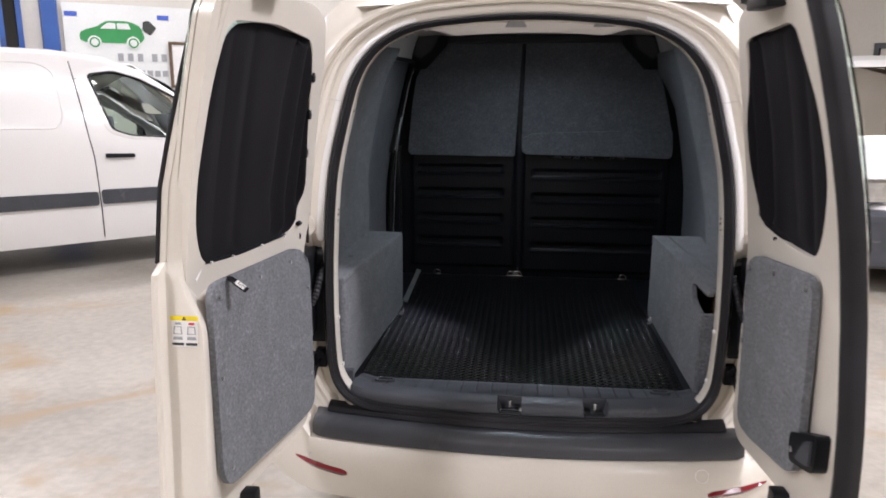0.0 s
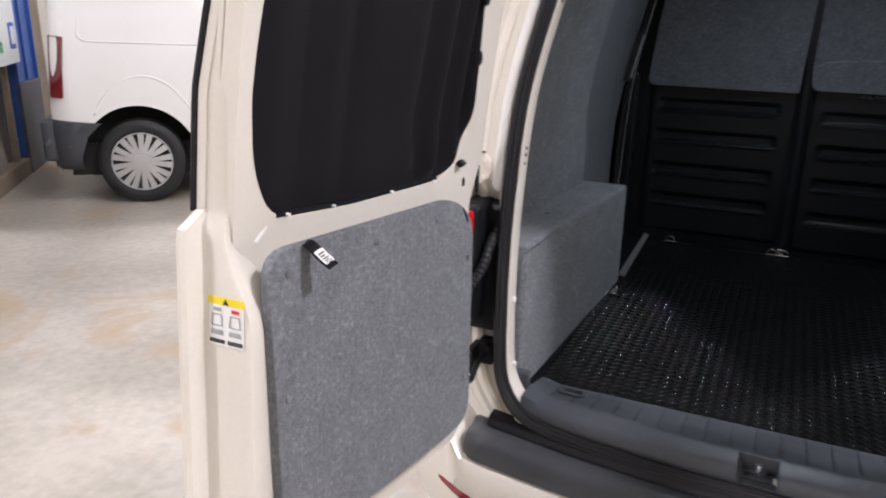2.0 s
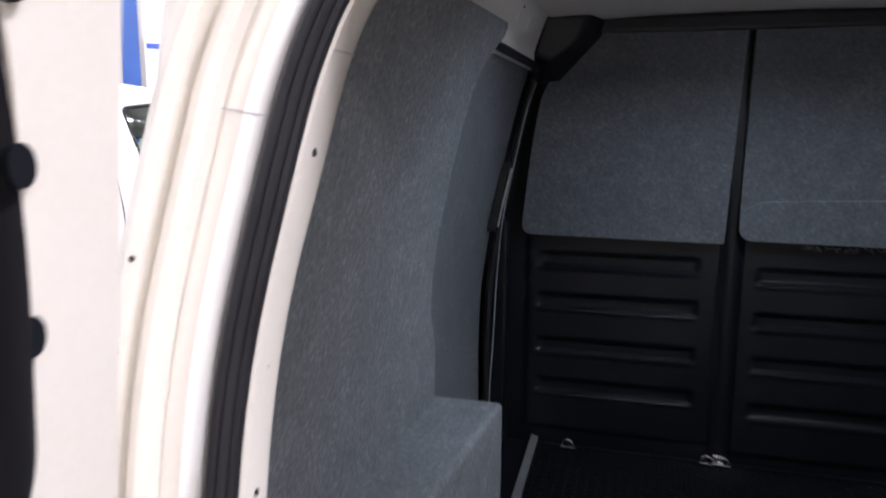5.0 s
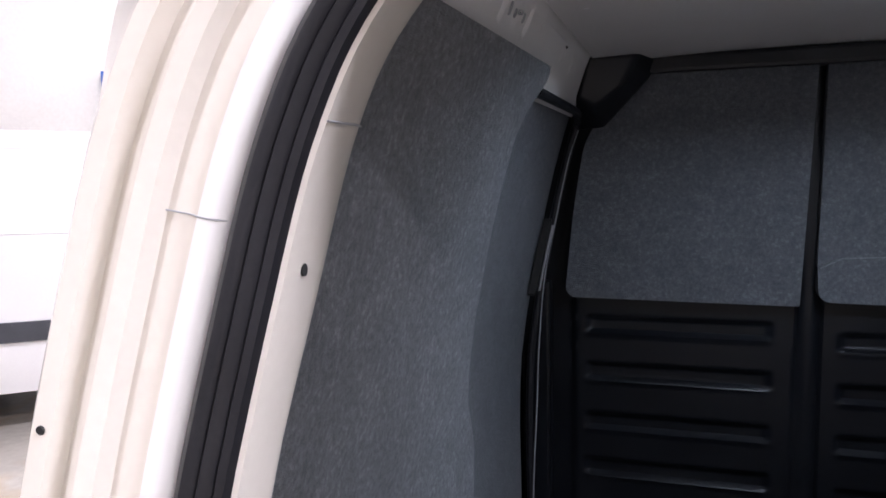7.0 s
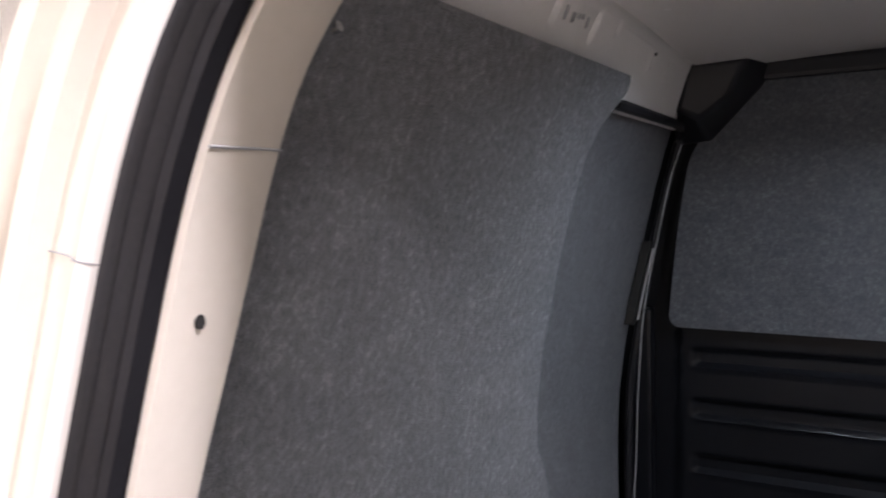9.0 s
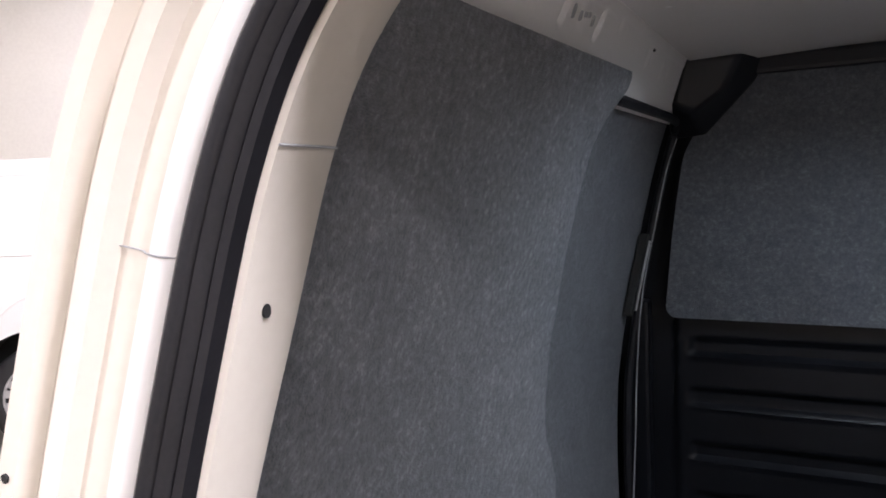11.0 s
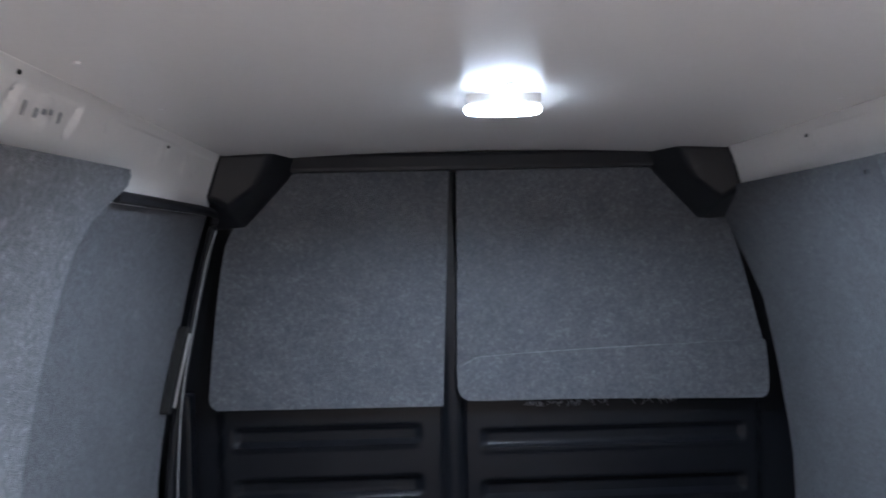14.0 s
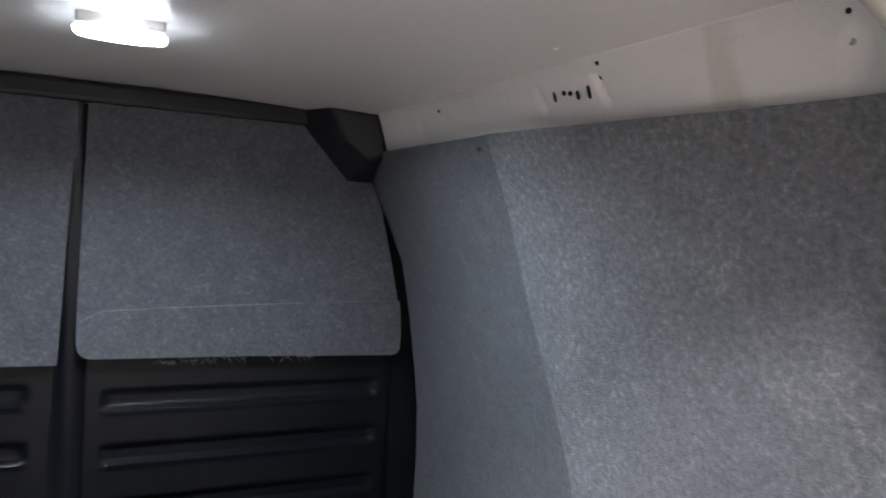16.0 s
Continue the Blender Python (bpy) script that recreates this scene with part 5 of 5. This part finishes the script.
# wheel-arch boxes
bm = bmesh.new()
top0, top1, ya, yb = 0.988, 0.951, 0.197, 1.190
L_ = [(-0.624, ya), (-0.583, yb)]
vs = []
for (x, y), zt in ((L_[0], top0), (L_[1], top1)):
    for xx in (x, -0.772):
        for zz in (0.585, zt):
            vs.append(bm.verts.new((xx, y, zz)))
for f in ((0, 1, 5, 4), (2, 6, 7, 3), (1, 3, 7, 5), (0, 4, 6, 2), (0, 2, 3, 1), (4, 5, 7, 6)):
    bm.faces.new([vs[i] for i in f])
BOXL = part("wheel_box", bm, CARPET, VAN, "grey felt wheel-arch box", bevel=0.012, segments=3)
part("box_lid_seam", tube([(-0.6235, 0.195, 0.968), (-0.6205, 0.27, 0.969), (-0.6165, 0.36, 0.971), (-0.6130, 0.45, 0.9725)], 0.0022, 6), TRIM, BOXL)
part("box_staple", box(-0.69, -0.674, 0.55, 0.555, 0.9765, 0.981, round_=0.001), CHROME, BOXL)
part("box_end_trim", box(-0.632, -0.595, 0.178, 0.206, 0.60, 0.66, round_=0.006), TRIM, VAN)
BOXR = part("wheel_box", plate(rounded([(0.300, 0.585), (1.190, 0.585), (1.190, 0.962), (0.21, 0.985), (0.21, 0.957), (0.410, 0.953), (0.427, 0.940), (0.425, 0.905), (0.395, 0.885), (0.300, 0.872)], [0.004, 0.004, 0.014, 0.01, 0.01, 0.012, 0.012, 0.02, 0.03, 0.02]),
                               lambda s, z, d: Vector((0.567 + 0.020 * (1.19 - s) + d, s, z)), 0.016), CARPET, VAN, "grey felt wheel-arch box with a cut-out", bevel=0.005)
part("box_near_end", box(0.588, 0.775, 0.296, 0.312, 0.585, 0.872), CARPET, BOXR, bevel=0.004)
bm = bmesh.new()
a_ = [bm.verts.new(p) for p in ((0.565, 1.190, 0.9625), (0.586, 0.205, 0.9855), (0.775, 0.205, 0.9855), (0.775, 1.190, 0.9625), (0.565, 1.190, 0.948), (0.586, 0.205, 0.969), (0.775, 0.205, 0.969), (0.775, 1.190, 0.948))]
for f in ((0, 1, 2, 3), (4, 7, 6, 5), (0, 4, 5, 1), (1, 5, 6, 2), (2, 6, 7, 3), (3, 7, 4, 0)):
    bm.faces.new([a_[i] for i in f])
part("box_lid", bm, CARPET, BOXR, bevel=0.004)
part("box_end", box(0.572, 0.775, 1.176, 1.193, 0.585, 0.958), CARPET, BOXR)
part("box_lid_seam", tube([(0.63, 1.186, 0.963), (0.645, 0.7, 0.9745), (0.66, 0.22, 0.986)], 0.0022, 6), CARPET2, BOXR)
part("box_inside", box(0.68, 0.70, 0.32, 1.15, 0.59, 0.95), BROWN, BOXR, "bare brown board inside")
part("box_end_trim", box(0.575, 0.615, 0.178, 0.206, 0.60, 0.66, round_=0.006), TRIM, VAN)

# lashing eyes
def lashing_eye(x, y, turn):
    M = pose(x, y, 0.597, 0, 0, turn)
    bm = box(-0.024, 0.024, -0.012, 0.012, -0.004, 0.004, M, round_=0.003)
    eye = part("lashing_eye", bm, CHROME, VAN, "bright metal lashing eye", smooth=True)
    path = [M @ Vector((0.018 * math.cos(t), -0.008, 0.004 + 0.020 * math.sin(t))) for t in [math.pi * i / 10 for i in range(11)]]
    part("loop", tube(path, 0.0035, 8), CHROME, eye, smooth=True)


for a_ in ((-0.49, 1.790, 0), (-0.082, 1.79, 0), (-0.038, 1.79, 0), (0.525, 1.790, 0), (-0.566, 1.04, 90), (0.548, 1.04, 90)):
    lashing_eye(*a_)
part("edge_strip", box(-0.012, 0.012, -0.30, 0.30, 0.0, 0.012, pose(-0.591, 1.52, 0.596, 0, 18, 1.8), round_=0.002), STEEL, VAN, "dull aluminium edge strip")

# ---- rear doors ----


def lean(z):
    return 0.115 * max(0.0, (z - 1.10) / 0.70) ** 1.4


def door_place(p0, e, inward):
    e, n = Vector(e).normalized(), Vector(inward).normalized()

    def f(s, z, d):
        q = Vector(p0) + e * s + n * (lean(z) - d)
        return Vector((q.x, q.y, z))
    return f


LD = door_place((-0.715, -0.012), (-0.087, -0.996), (0.996, -0.087))
RD = door_place((0.662, 0.0), (0.07, -1.0), (-1.0, -0.07))


def sub(f, o):
    return lambda s, z, d: f(s, z, o + d)


def fine(poly, step=0.03):
    """Points along a closed line at even steps, so that a slab can bend."""
    out = []
    for i in range(len(poly)):
        a, b = Vector(poly[i]), Vector(poly[(i + 1) % len(poly)])
        n = max(1, int((b - a).length / step))
        out += [a + (b - a) * j / n for j in range(n)]
    return out


def rear_door(P, frame, win, panel, glass, label, folds, seed, panel_plane, thick=0.022):
    door = part("rear_door", plate(fine(rounded(frame, 0.03)), sub(P, 0.0), 0.032, [fine(rounded(win, 0.05))]), PAINT, VAN, label, bevel=0.012, segments=3)
    part("outer_skin", plate(fine(rounded(frame, 0.03)), sub(P, 0.034), 0.010, [fine(rounded(win, 0.05))]), PAINT, door, bevel=0.003)
    part("window_glass", plate(fine(rounded(glass, 0.04)), sub(P, 0.046), 0.005), GLASS, door, "tinted window glass").visible_shadow = False
    part("carpet_panel", plate(fine(rounded(panel, [0.07, 0.09, 0.07, 0.05, 0.09, 0.07][:len(panel)])), panel_plane, thick), CARPET, door, "grey felt door panel", bevel=0.009, segments=3)
    # curtain, pleated between the window's edges
    rnd = random.Random(seed)
    w = rounded(win, 0.05)
    z0, z1 = min(p[1] for p in w) - 0.004, max(p[1] for p in w) + 0.004
    ph = [rnd.uniform(0, 6.28) for _ in range(6)]
    rows = []
    for i in range(41):
        z = z0 + (z1 - z0) * i / 40
        cut = []
        zz = min(max(z, z0 + 0.006), z1 - 0.006)
        for k in range(len(w)):
            a, b = w[k - 1], w[k]
            if (a[1] > zz) != (b[1] > zz):
                cut.append(a[0] + (b[0] - a[0]) * (zz - a[1]) / (b[1] - a[1]))
        s0, s1 = min(cut) - 0.004 - 0.008 * smooth01((z - 1.25) / 0.06), max(cut) + 0.006 - 0.008 * max(0.0, math.sin(z * 31 + seed)) ** 2 * smooth01((z - 1.42) / 0.1) - 0.040 * max(0.0, z - 1.44) / 0.3
        row = []
        for j in range(193):
            t = j / 192
            s = s0 + (s1 - s0) * t
            # pleats crowd together beside the hinge
            q = s * folds * (2.5 - 1.3 * smooth01(t / 0.6)) + 0.35 * math.sin(z * 3.1 + ph[1])
            near = 1 - smooth01(t / 0.5)
            wv = 1.5 * abs(math.sin(q * 0.5 + ph[0])) - 0.85 + math.sin(q * 0.37 + ph[2] + 0.5 * math.sin(z * 4)) * 0.35 + math.sin(q * 1.7 + ph[3]) * 0.12
            amp = (0.0045 + 0.0155 * near) * (0.7 + 0.3 * math.sin(math.pi * min(1, i / 40 + 0.12)))
            fade = smooth01(min(s - s0, s1 - s) / 0.03 - 0.1) * smooth01(min(z - z0, z1 - z) / 0.03 - 0.2)
            lie = 0.017 - 0.014 * (1 - smooth01(t / 0.10))
            row.append(P(s, z, lie - amp * (wv + 0.7 * near) * fade))
        rows.append(row)
    part("curtain", grid(rows), CLOTH, door, "black pleated blackout curtain", smooth=True)
    return door


WL = [(0.095, 1.196), (0.39, 1.205), (0.582, 1.222), (0.622, 1.30), (0.632, 1.40), (0.630, 1.45), (0.612, 1.63), (0.575, 1.768), (0.33, 1.776), (0.07, 1.748), (0.024, 1.60), (0.006, 1.465), (-0.006, 1.315), (0.026, 1.252), (0.030, 1.222)]
FL = [(-0.050, 0.60), (-0.02, 0.545), (0.42, 0.548), (0.725, 0.575), (0.757, 0.70), (0.745, 0.80), (0.722, 1.05), (0.702, 1.235), (0.690, 1.245), (0.688, 1.40), (0.668, 1.60), (0.652, 1.79), (0.60, 1.852), (0.10, 1.842), (0.0, 1.81), (-0.05, 1.68), (-0.075, 1.45), (-0.09, 1.22), (-0.052, 1.12)]
PL = [(0.0, 0.622), (0.098, 0.619), (0.648, 0.683), (0.652, 1.195), (0.094, 1.161), (0.005, 1.10)]
GL = [(-0.03, 1.18), (0.64, 1.25), (0.697, 1.262), (0.694, 1.42), (0.676, 1.60), (0.660, 1.80), (0.60, 1.856), (0.05, 1.83), (-0.02, 1.60)]
FE = FL
FL = [(min(s, 0.657), z) for s, z in FL]
GL = [(min(s, 0.650), z) for s, z in GL]


def LP(s, z, d):
    """The face of the left door's felt panel."""
    return Vector((-0.675 - 0.052 * s - d, -0.012 - 0.9986 * s, z))


DOORL = rear_door(LD, FL, WL, PL, GL, "wide white rear door with a felt panel and a black curtain", 46.0, 3, LP, 0.017)
part("raised_skin", plate(fine(rounded([(0.028, 0.648), (0.10, 0.643), (0.615, 0.705), (0.615, 1.165), (0.10, 1.135), (0.032, 1.085)], 0.06)), lambda s, z, d: LP(s, z, 0.0155 + d), 0.045), PAINT, DOORL, bevel=0.006)
# the closing edge: a rear-facing flange and the lip of the outer skin
def edge_y(z):
    return -0.690 - 0.75 * (lerp_table([(b, a) for a, b in FE[4:12]], max(z, 0.70)) - 0.717)


EDGE_LEAN = [(1.22, 0.0), (1.415, 0.022), (1.513, 0.044), (1.632, 0.074), (1.734, 0.102), (1.815, 0.128)]
rows = []
for i in range(61):
    z = 0.600 + 1.215 * i / 60
    up = smooth01((z - 1.08) / 0.14)
    lip = 1.0 - 0.9 * smooth01((z - 1.225) / 0.02)
    xi, ye = -0.722 - 0.046 * up, edge_y(z)
    ln = lerp_table(EDGE_LEAN, z)
    rows.append([Vector((p[0] + ln, p[1], z)) for p in ((xi - 0.010, ye + 0.085 - 0.050 * up), (xi - 0.002, ye + 0.030 - 0.008 * up), (xi, ye + 0.014), (xi - 0.003, ye + 0.004), (xi - 0.010, ye), (-0.797, ye), (-0.804, ye - 0.003 * lip), (-0.807, ye - 0.012 * lip), (-0.808, ye - 0.030 * lip),
                                                (-0.813, ye - 0.035 * lip), (-0.822, ye - 0.033 * lip), (-0.825, ye - 0.020 * lip), (-0.825, ye + 0.03), (-0.818, ye + 0.09))])
part("edge_flange", grid(rows), PAINT, DOORL, "white painted closing edge of the door", smooth=True)
part("glass_edge", tube([(-0.828 + lerp_table(EDGE_LEAN, z), edge_y(z) - 0.002, z) for z in [1.245 + 0.57 * i / 20 for i in range(21)]], 0.0055, 8), RUBBER, DOORL, "black glass edge seal", smooth=True)
for s_, z_ in ((0.614, 1.157), (0.384, 1.146), (0.171, 1.134), (0.03, 1.019), (0.627, 0.964), (0.032, 0.738), (0.606, 0.725)):
    part("panel_clip", disc(LP(s_, z_, -0.002), (1, 0, 0), 0.0052, 0.004, 14), STEEL, DOORL)
for s_, z_ in ((0.44, 1.213), (0.27, 1.204), (0.12, 1.197), (0.55, 1.223)):
    part("curtain_stud", disc(LD(s_, z_, -0.004), (1, 0, 0), 0.003, 0.005, 12), PAPER, DOORL)
part("curtain_rail", tube([LD(s, z, 0.003) for s, z in ((0.572, 1.2250), (0.39, 1.2085), (0.20, 1.202), (0.105, 1.200))], 0.0045, 8), PLASTIC, DOORL, "black curtain rail", smooth=True)
part("rail_knob", box(-0.011, 0.011, -0.006, 0.006, -0.007, 0.007, Matrix.Translation(LD(0.022, 1.218, -0.008)) @ pose(0, 0, 0, -50, 0, 85), round_=0.004), PLASTIC, DOORL, smooth=True)
for z_ in (1.544, 1.431, 1.65):
    part("curtain_tab", disc(LD(0.004 + 0.13 * (z_ - 1.43), z_, -0.002), (1, -0.1, 0), 0.010, 0.006, 16, 0.014), PLASTIC, DOORL, smooth=True)
part("door_hole", disc(LD(-0.012, 1.172, -0.0005), (1, 0, 0), 0.006, 0.003, 14, 0.010), DARK, DOORL)
part("door_gap_slot", box(-0.004, 0.004, -0.004, 0.004, -0.03, 0.03, Matrix.Translation(LD(-0.086, 1.165, 0.004))), DARK, DOORL)
part("pressed_slot", box(-0.020, 0.020, -0.003, 0.003, -0.004, 0.004, Matrix.Translation(LD(0.600, 1.206, 0.002)) @ pose(0, 0, 0, 0, -40, 85) @ pose(0, 0, 0, 0, 0, 0), round_=0.003), INNER, DOORL)
# pull strap with its white label
sp = [Vector(p) for p in ((-0.716, -0.571, 1.187), (-0.697, -0.581, 1.190), (-0.673, -0.583, 1.174), (-0.658, -0.579, 1.162))]
sp = curve_pts(sp, 6)
wdir = Vector((0, 1, 0.12)).normalized()
rows = [[p + wdir * w - Vector((0.002 * k, 0, 0)) for k, w in ((0, -0.012), (0, 0.012), (1, 0.012), (1, -0.012))] for p in sp]
STRAP = part("pull_strap", grid(rows, close_v=True), CLOTH, DOORL, "black fabric pull strap with a white label", smooth=False)
rows = [[p + wdir * w + Vector((0.0025, -0.0008, 0.0012)) for w in (-0.0105, 0.0105)] for p in sp[9:16]]
part("strap_label", grid(rows), PAPER, STRAP, "white woven label")
for k_ in range(5):
    q0, q1 = sp[10 + k_] + Vector((0.0036, -0.0012, 0.0018)), sp[10 + k_] * 0.45 + sp[11 + k_] * 0.55 + Vector((0.0036, -0.0012, 0.0018))
    part("print_bar", grid([[q0 + wdir * -0.008, q0 + wdir * (0.007 - 0.003 * (k_ % 2))], [q1 + wdir * -0.008, q1 + wdir * (0.007 - 0.003 * (k_ % 2))]]), INK, STRAP)
# warning sticker
stf = lambda o: (lambda s, z, d: Vector((-0.732 - (s - 0.634) * 0.93, edge_y(1.06 + 0.70 * (z - 1.038)) - o - d + 0.0015, 1.06 + 0.70 * (z - 1.038))))
STICK = part("warning_sticker", plate([(0.636, 1.0380), (0.700, 1.0380), (0.700, 1.1230), (0.636, 1.1230)], stf(0.003), 0.0008), PAPER, DOORL, "warning sticker with yellow header and two outlined vans")
part("header_band", plate([(0.634, 1.1235), (0.703, 1.1235), (0.703, 1.1390), (0.634, 1.1390)], stf(0.003), 0.0008), YELLOW, STICK)
part("warning_triangle", plate([(0.663, 1.1260), (0.674, 1.1260), (0.6685, 1.1370)], stf(0.0046), 0.0006), INK, STICK)
for c_, good in ((0.685, True), (0.651, False)):
    for poly in ([(c_ - 0.011, 1.0800), (c_ + 0.011, 1.0800), (c_ + 0.009, 1.1050), (c_ - 0.009, 1.1050)],):
        hole_ = [(c_ + (a - c_) * 0.8, 1.0920 + (b - 1.0920) * 0.84) for a, b in poly]
        part("printed_outline", plate(poly, stf(0.0046), 0.0006, [hole_]), GREYINK, STICK)
    part("printed_outline", plate([(c_ - 0.012, 1.0620), (c_ + 0.012, 1.0620), (c_ + 0.010, 1.0720), (c_ - 0.010, 1.0720)], stf(0.0046), 0.0006), GREYINK, STICK)
    part("printed_base", plate([(c_ - 0.014, 1.0440), (c_ + 0.014, 1.0440), (c_ + 0.014, 1.0520), (c_ - 0.014, 1.0520)], stf(0.0046), 0.0006), INK, STICK)
    part("print_bar", plate([(c_ - 0.008, 1.1110), (c_ + 0.006, 1.1110), (c_ + 0.006, 1.1180), (c_ - 0.008, 1.1180)], stf(0.0046), 0.0006), GREYINK if good else REDINK, STICK)
part("door_foot_latch", box(-0.03, 0.03, -0.02, 0.025, -0.03, 0.02, Matrix.Translation(LD(0.44, 0.545, -0.01)), round_=0.008), PLASTIC, DOORL, "black lower latch", smooth=True)
part("top_cover", box(-0.06, 0.06, -0.02, 0.03, -0.02, 0.03, Matrix.Translation(LD(0.42, 1.85, -0.012)) @ pose(0, 0, 0, 0, 0, 85), round_=0.008), PLASTIC, DOORL, "black upper latch cover", smooth=True)

WR = [(0.02, 1.252), (0.21, 1.226), (0.375, 1.224), (0.415, 1.30), (0.449, 1.42), (0.428, 1.58), (0.350, 1.766), (0.315, 1.777), (0.07, 1.756), (0.035, 1.745), (-0.015, 1.48)]
FR = [(-0.075, 0.60), (-0.02, 0.555), (0.30, 0.57), (0.56, 0.62), (0.585, 0.70), (0.575, 0.90), (0.535, 1.12), (0.525, 1.35), (0.502, 1.58), (0.465, 1.79), (0.42, 1.850), (0.10, 1.842), (0.0, 1.81), (-0.045, 1.68), (-0.065, 1.45), (-0.08, 1.2)]
PR = [(0.04, 0.648), (0.12, 0.640), (0.438, 0.682), (0.425, 1.196), (0.06, 1.165), (0.002, 1.12)]
GR = [(-0.03, 1.20), (0.46, 1.25), (0.53, 1.27), (0.51, 1.58), (0.47, 1.80), (0.42, 1.856), (0.05, 1.83), (-0.02, 1.60)]
DOORR = rear_door(RD, FR, WR, PR, GR, "narrow white rear door with a felt panel and a black curtain", 58.0, 8, lambda s, z, d: RD(s, z, -0.032 + d))
edge = [(0.565, 0.60), (0.605, 0.70), (0.598, 0.88), (0.555, 1.12), (0.546, 1.25), (0.538, 1.40), (0.515, 1.60), (0.482, 1.79), (0.43, 1.856), (0.10, 1.852)]
rows = []
for q in curve_pts([(s, z, 0) for s, z in edge], 6):
    t = 0.016
    rows.append([RD(q.x - 0.010 + a * t, q.y + (b * t if q.y > 1.83 else 0), d) for a, b, d in ((-1.2, -1, 0.004), (-0.8, -0.7, -0.016), (0.2, 0.1, -0.020), (0.8, 0.8, -0.008), (1.0, 1.0, 0.012), (0.6, 0.6, 0.034), (-0.6, -0.6, 0.034))])
part("edge_seal", grid(rows, close_v=True), RUBBER, DOORR, "thick black rubber edge seal", smooth=True)
part("lock_box", plate(rounded([(0.402, 0.715), (0.530, 0.745), (0.530, 0.845), (0.392, 0.790)], 0.022), sub(RD, -0.035), 0.04), PLASTIC, DOORR, "black lock box with a pull lever", bevel=0.008, segments=3)
part("lock_lever", plate(rounded([(0.445, 0.745), (0.515, 0.757), (0.515, 0.825), (0.488, 0.81)], 0.012), sub(RD, -0.042), 0.012), TRIM, DOORR, "pull lever", bevel=0.004)
part("top_cover", box(-0.07, 0.07, -0.02, 0.03, -0.02, 0.035, Matrix.Translation(RD(0.25, 1.832, -0.012)) @ pose(0, 0, 0, 0, 0, 93), round_=0.008), PLASTIC, DOORR, "black upper latch cover", smooth=True)
part("door_foot_latch", box(-0.03, 0.03, -0.02, 0.025, -0.03, 0.02, Matrix.Translation(RD(0.34, 0.575, -0.01)), round_=0.008), PLASTIC, DOORR, "black lower latch", smooth=True)
for s_, z_ in ((0.395, 1.16), (0.21, 1.15), (0.04, 1.12), (0.03, 0.9), (0.41, 0.75)):
    part("panel_clip", disc(RD(s_, z_, -0.034), (1, 0, 0), 0.008, 0.005, 14), STEEL, DOORR)
part("curtain_stud", disc(RD(0.16, 1.232, -0.012), (1, 0, 0), 0.0055, 0.006, 12), CHROME, DOORR)

# ---- rubber mat on the load floor ----
mat = thing("rubber_mat", (0, 1.0, 0.583), "black studded rubber mat on the van floor", "mat")
part("sheet", box(-0.602, 0.556, 0.288, 1.812, 0.583, 0.5875), MAT_BASE, mat)
# raised bars in two directions, each on its own lattice
PITX, PITY, MZ = 0.0298, 0.0270, 0.5875


def bar_mesh(turn):
    """One bar with a rounded back that falls off to its ends."""
    prof = [(-0.0045, -0.0003), (-0.0032, 0.0011), (-0.0016, 0.0019), (0, 0.0022), (0.0016, 0.0019), (0.0032, 0.0011), (0.0045, -0.0003)]
    along = ((-0.0125, 0.60, 0.30), (-0.0085, 0.85, 0.67), (-0.0043, 0.97, 0.91), (0, 1.0, 1.0), (0.0043, 0.97, 0.91), (0.0085, 0.85, 0.67), (0.0125, 0.60, 0.30))
    vs = [(x * math.cos(turn) - y * w * math.sin(turn), x * math.sin(turn) + y * w * math.cos(turn), z * h) for x, w, h in along for y, z in prof]
    fs = [(r * 7 + k, r * 7 + k + 7, r * 7 + k + 8, r * 7 + k + 1) for r in range(6) for k in range(6)] + [tuple(range(7)), tuple(range(48, 41, -1))]
    return vs, fs


BAR = []
for d_ in (1, -1):
    bv, bf = bar_mesh(radians(41 * d_))
    me = bpy.data.meshes.new("tread_bar")
    me.from_pydata(bv, [], bf)
    me.materials.append(MAT_RUBBER)
    me.polygons.foreach_set("use_smooth", [True] * len(bf))
    me.set_sharp_from_angle(angle=radians(40))
    BAR.append((bv, bf, me))
vv, ff = [], []
for j in range(56):
    for i in range(39):
        for half, (bv, bf, me) in enumerate(BAR):
            cx, cy = -0.5893 + (i + 0.5 * half) * PITX, 0.3045 + (j + 0.5 * half) * PITY
            if cx > 0.545 or cy > 1.80:
                continue
            if j < 4:
                bar = new("tread_bar", me)
                bar.parent = mat
                bar.matrix_parent_inverse = Matrix.Translation(-BASE["rubber_mat"])
                bar.location = (cx, cy, MZ)
            else:
                k = len(vv)
                vv += [(x + cx, y + cy, z + MZ) for x, y, z in bv]
                ff += [tuple(k + q for q in f) for f in bf]
me = bpy.data.meshes.new("tread")
me.from_pydata(vv, [], ff)
me.materials.append(MAT_RUBBER)
me.polygons.foreach_set("use_smooth", [True] * len(ff))
me.set_sharp_from_angle(angle=radians(40))
tread = new("tread", me)
tread.parent = mat
tread.matrix_parent_inverse = Matrix.Translation(-BASE["rubber_mat"])
tagged(tread, "raised bar tread of the mat", kind="stuff")
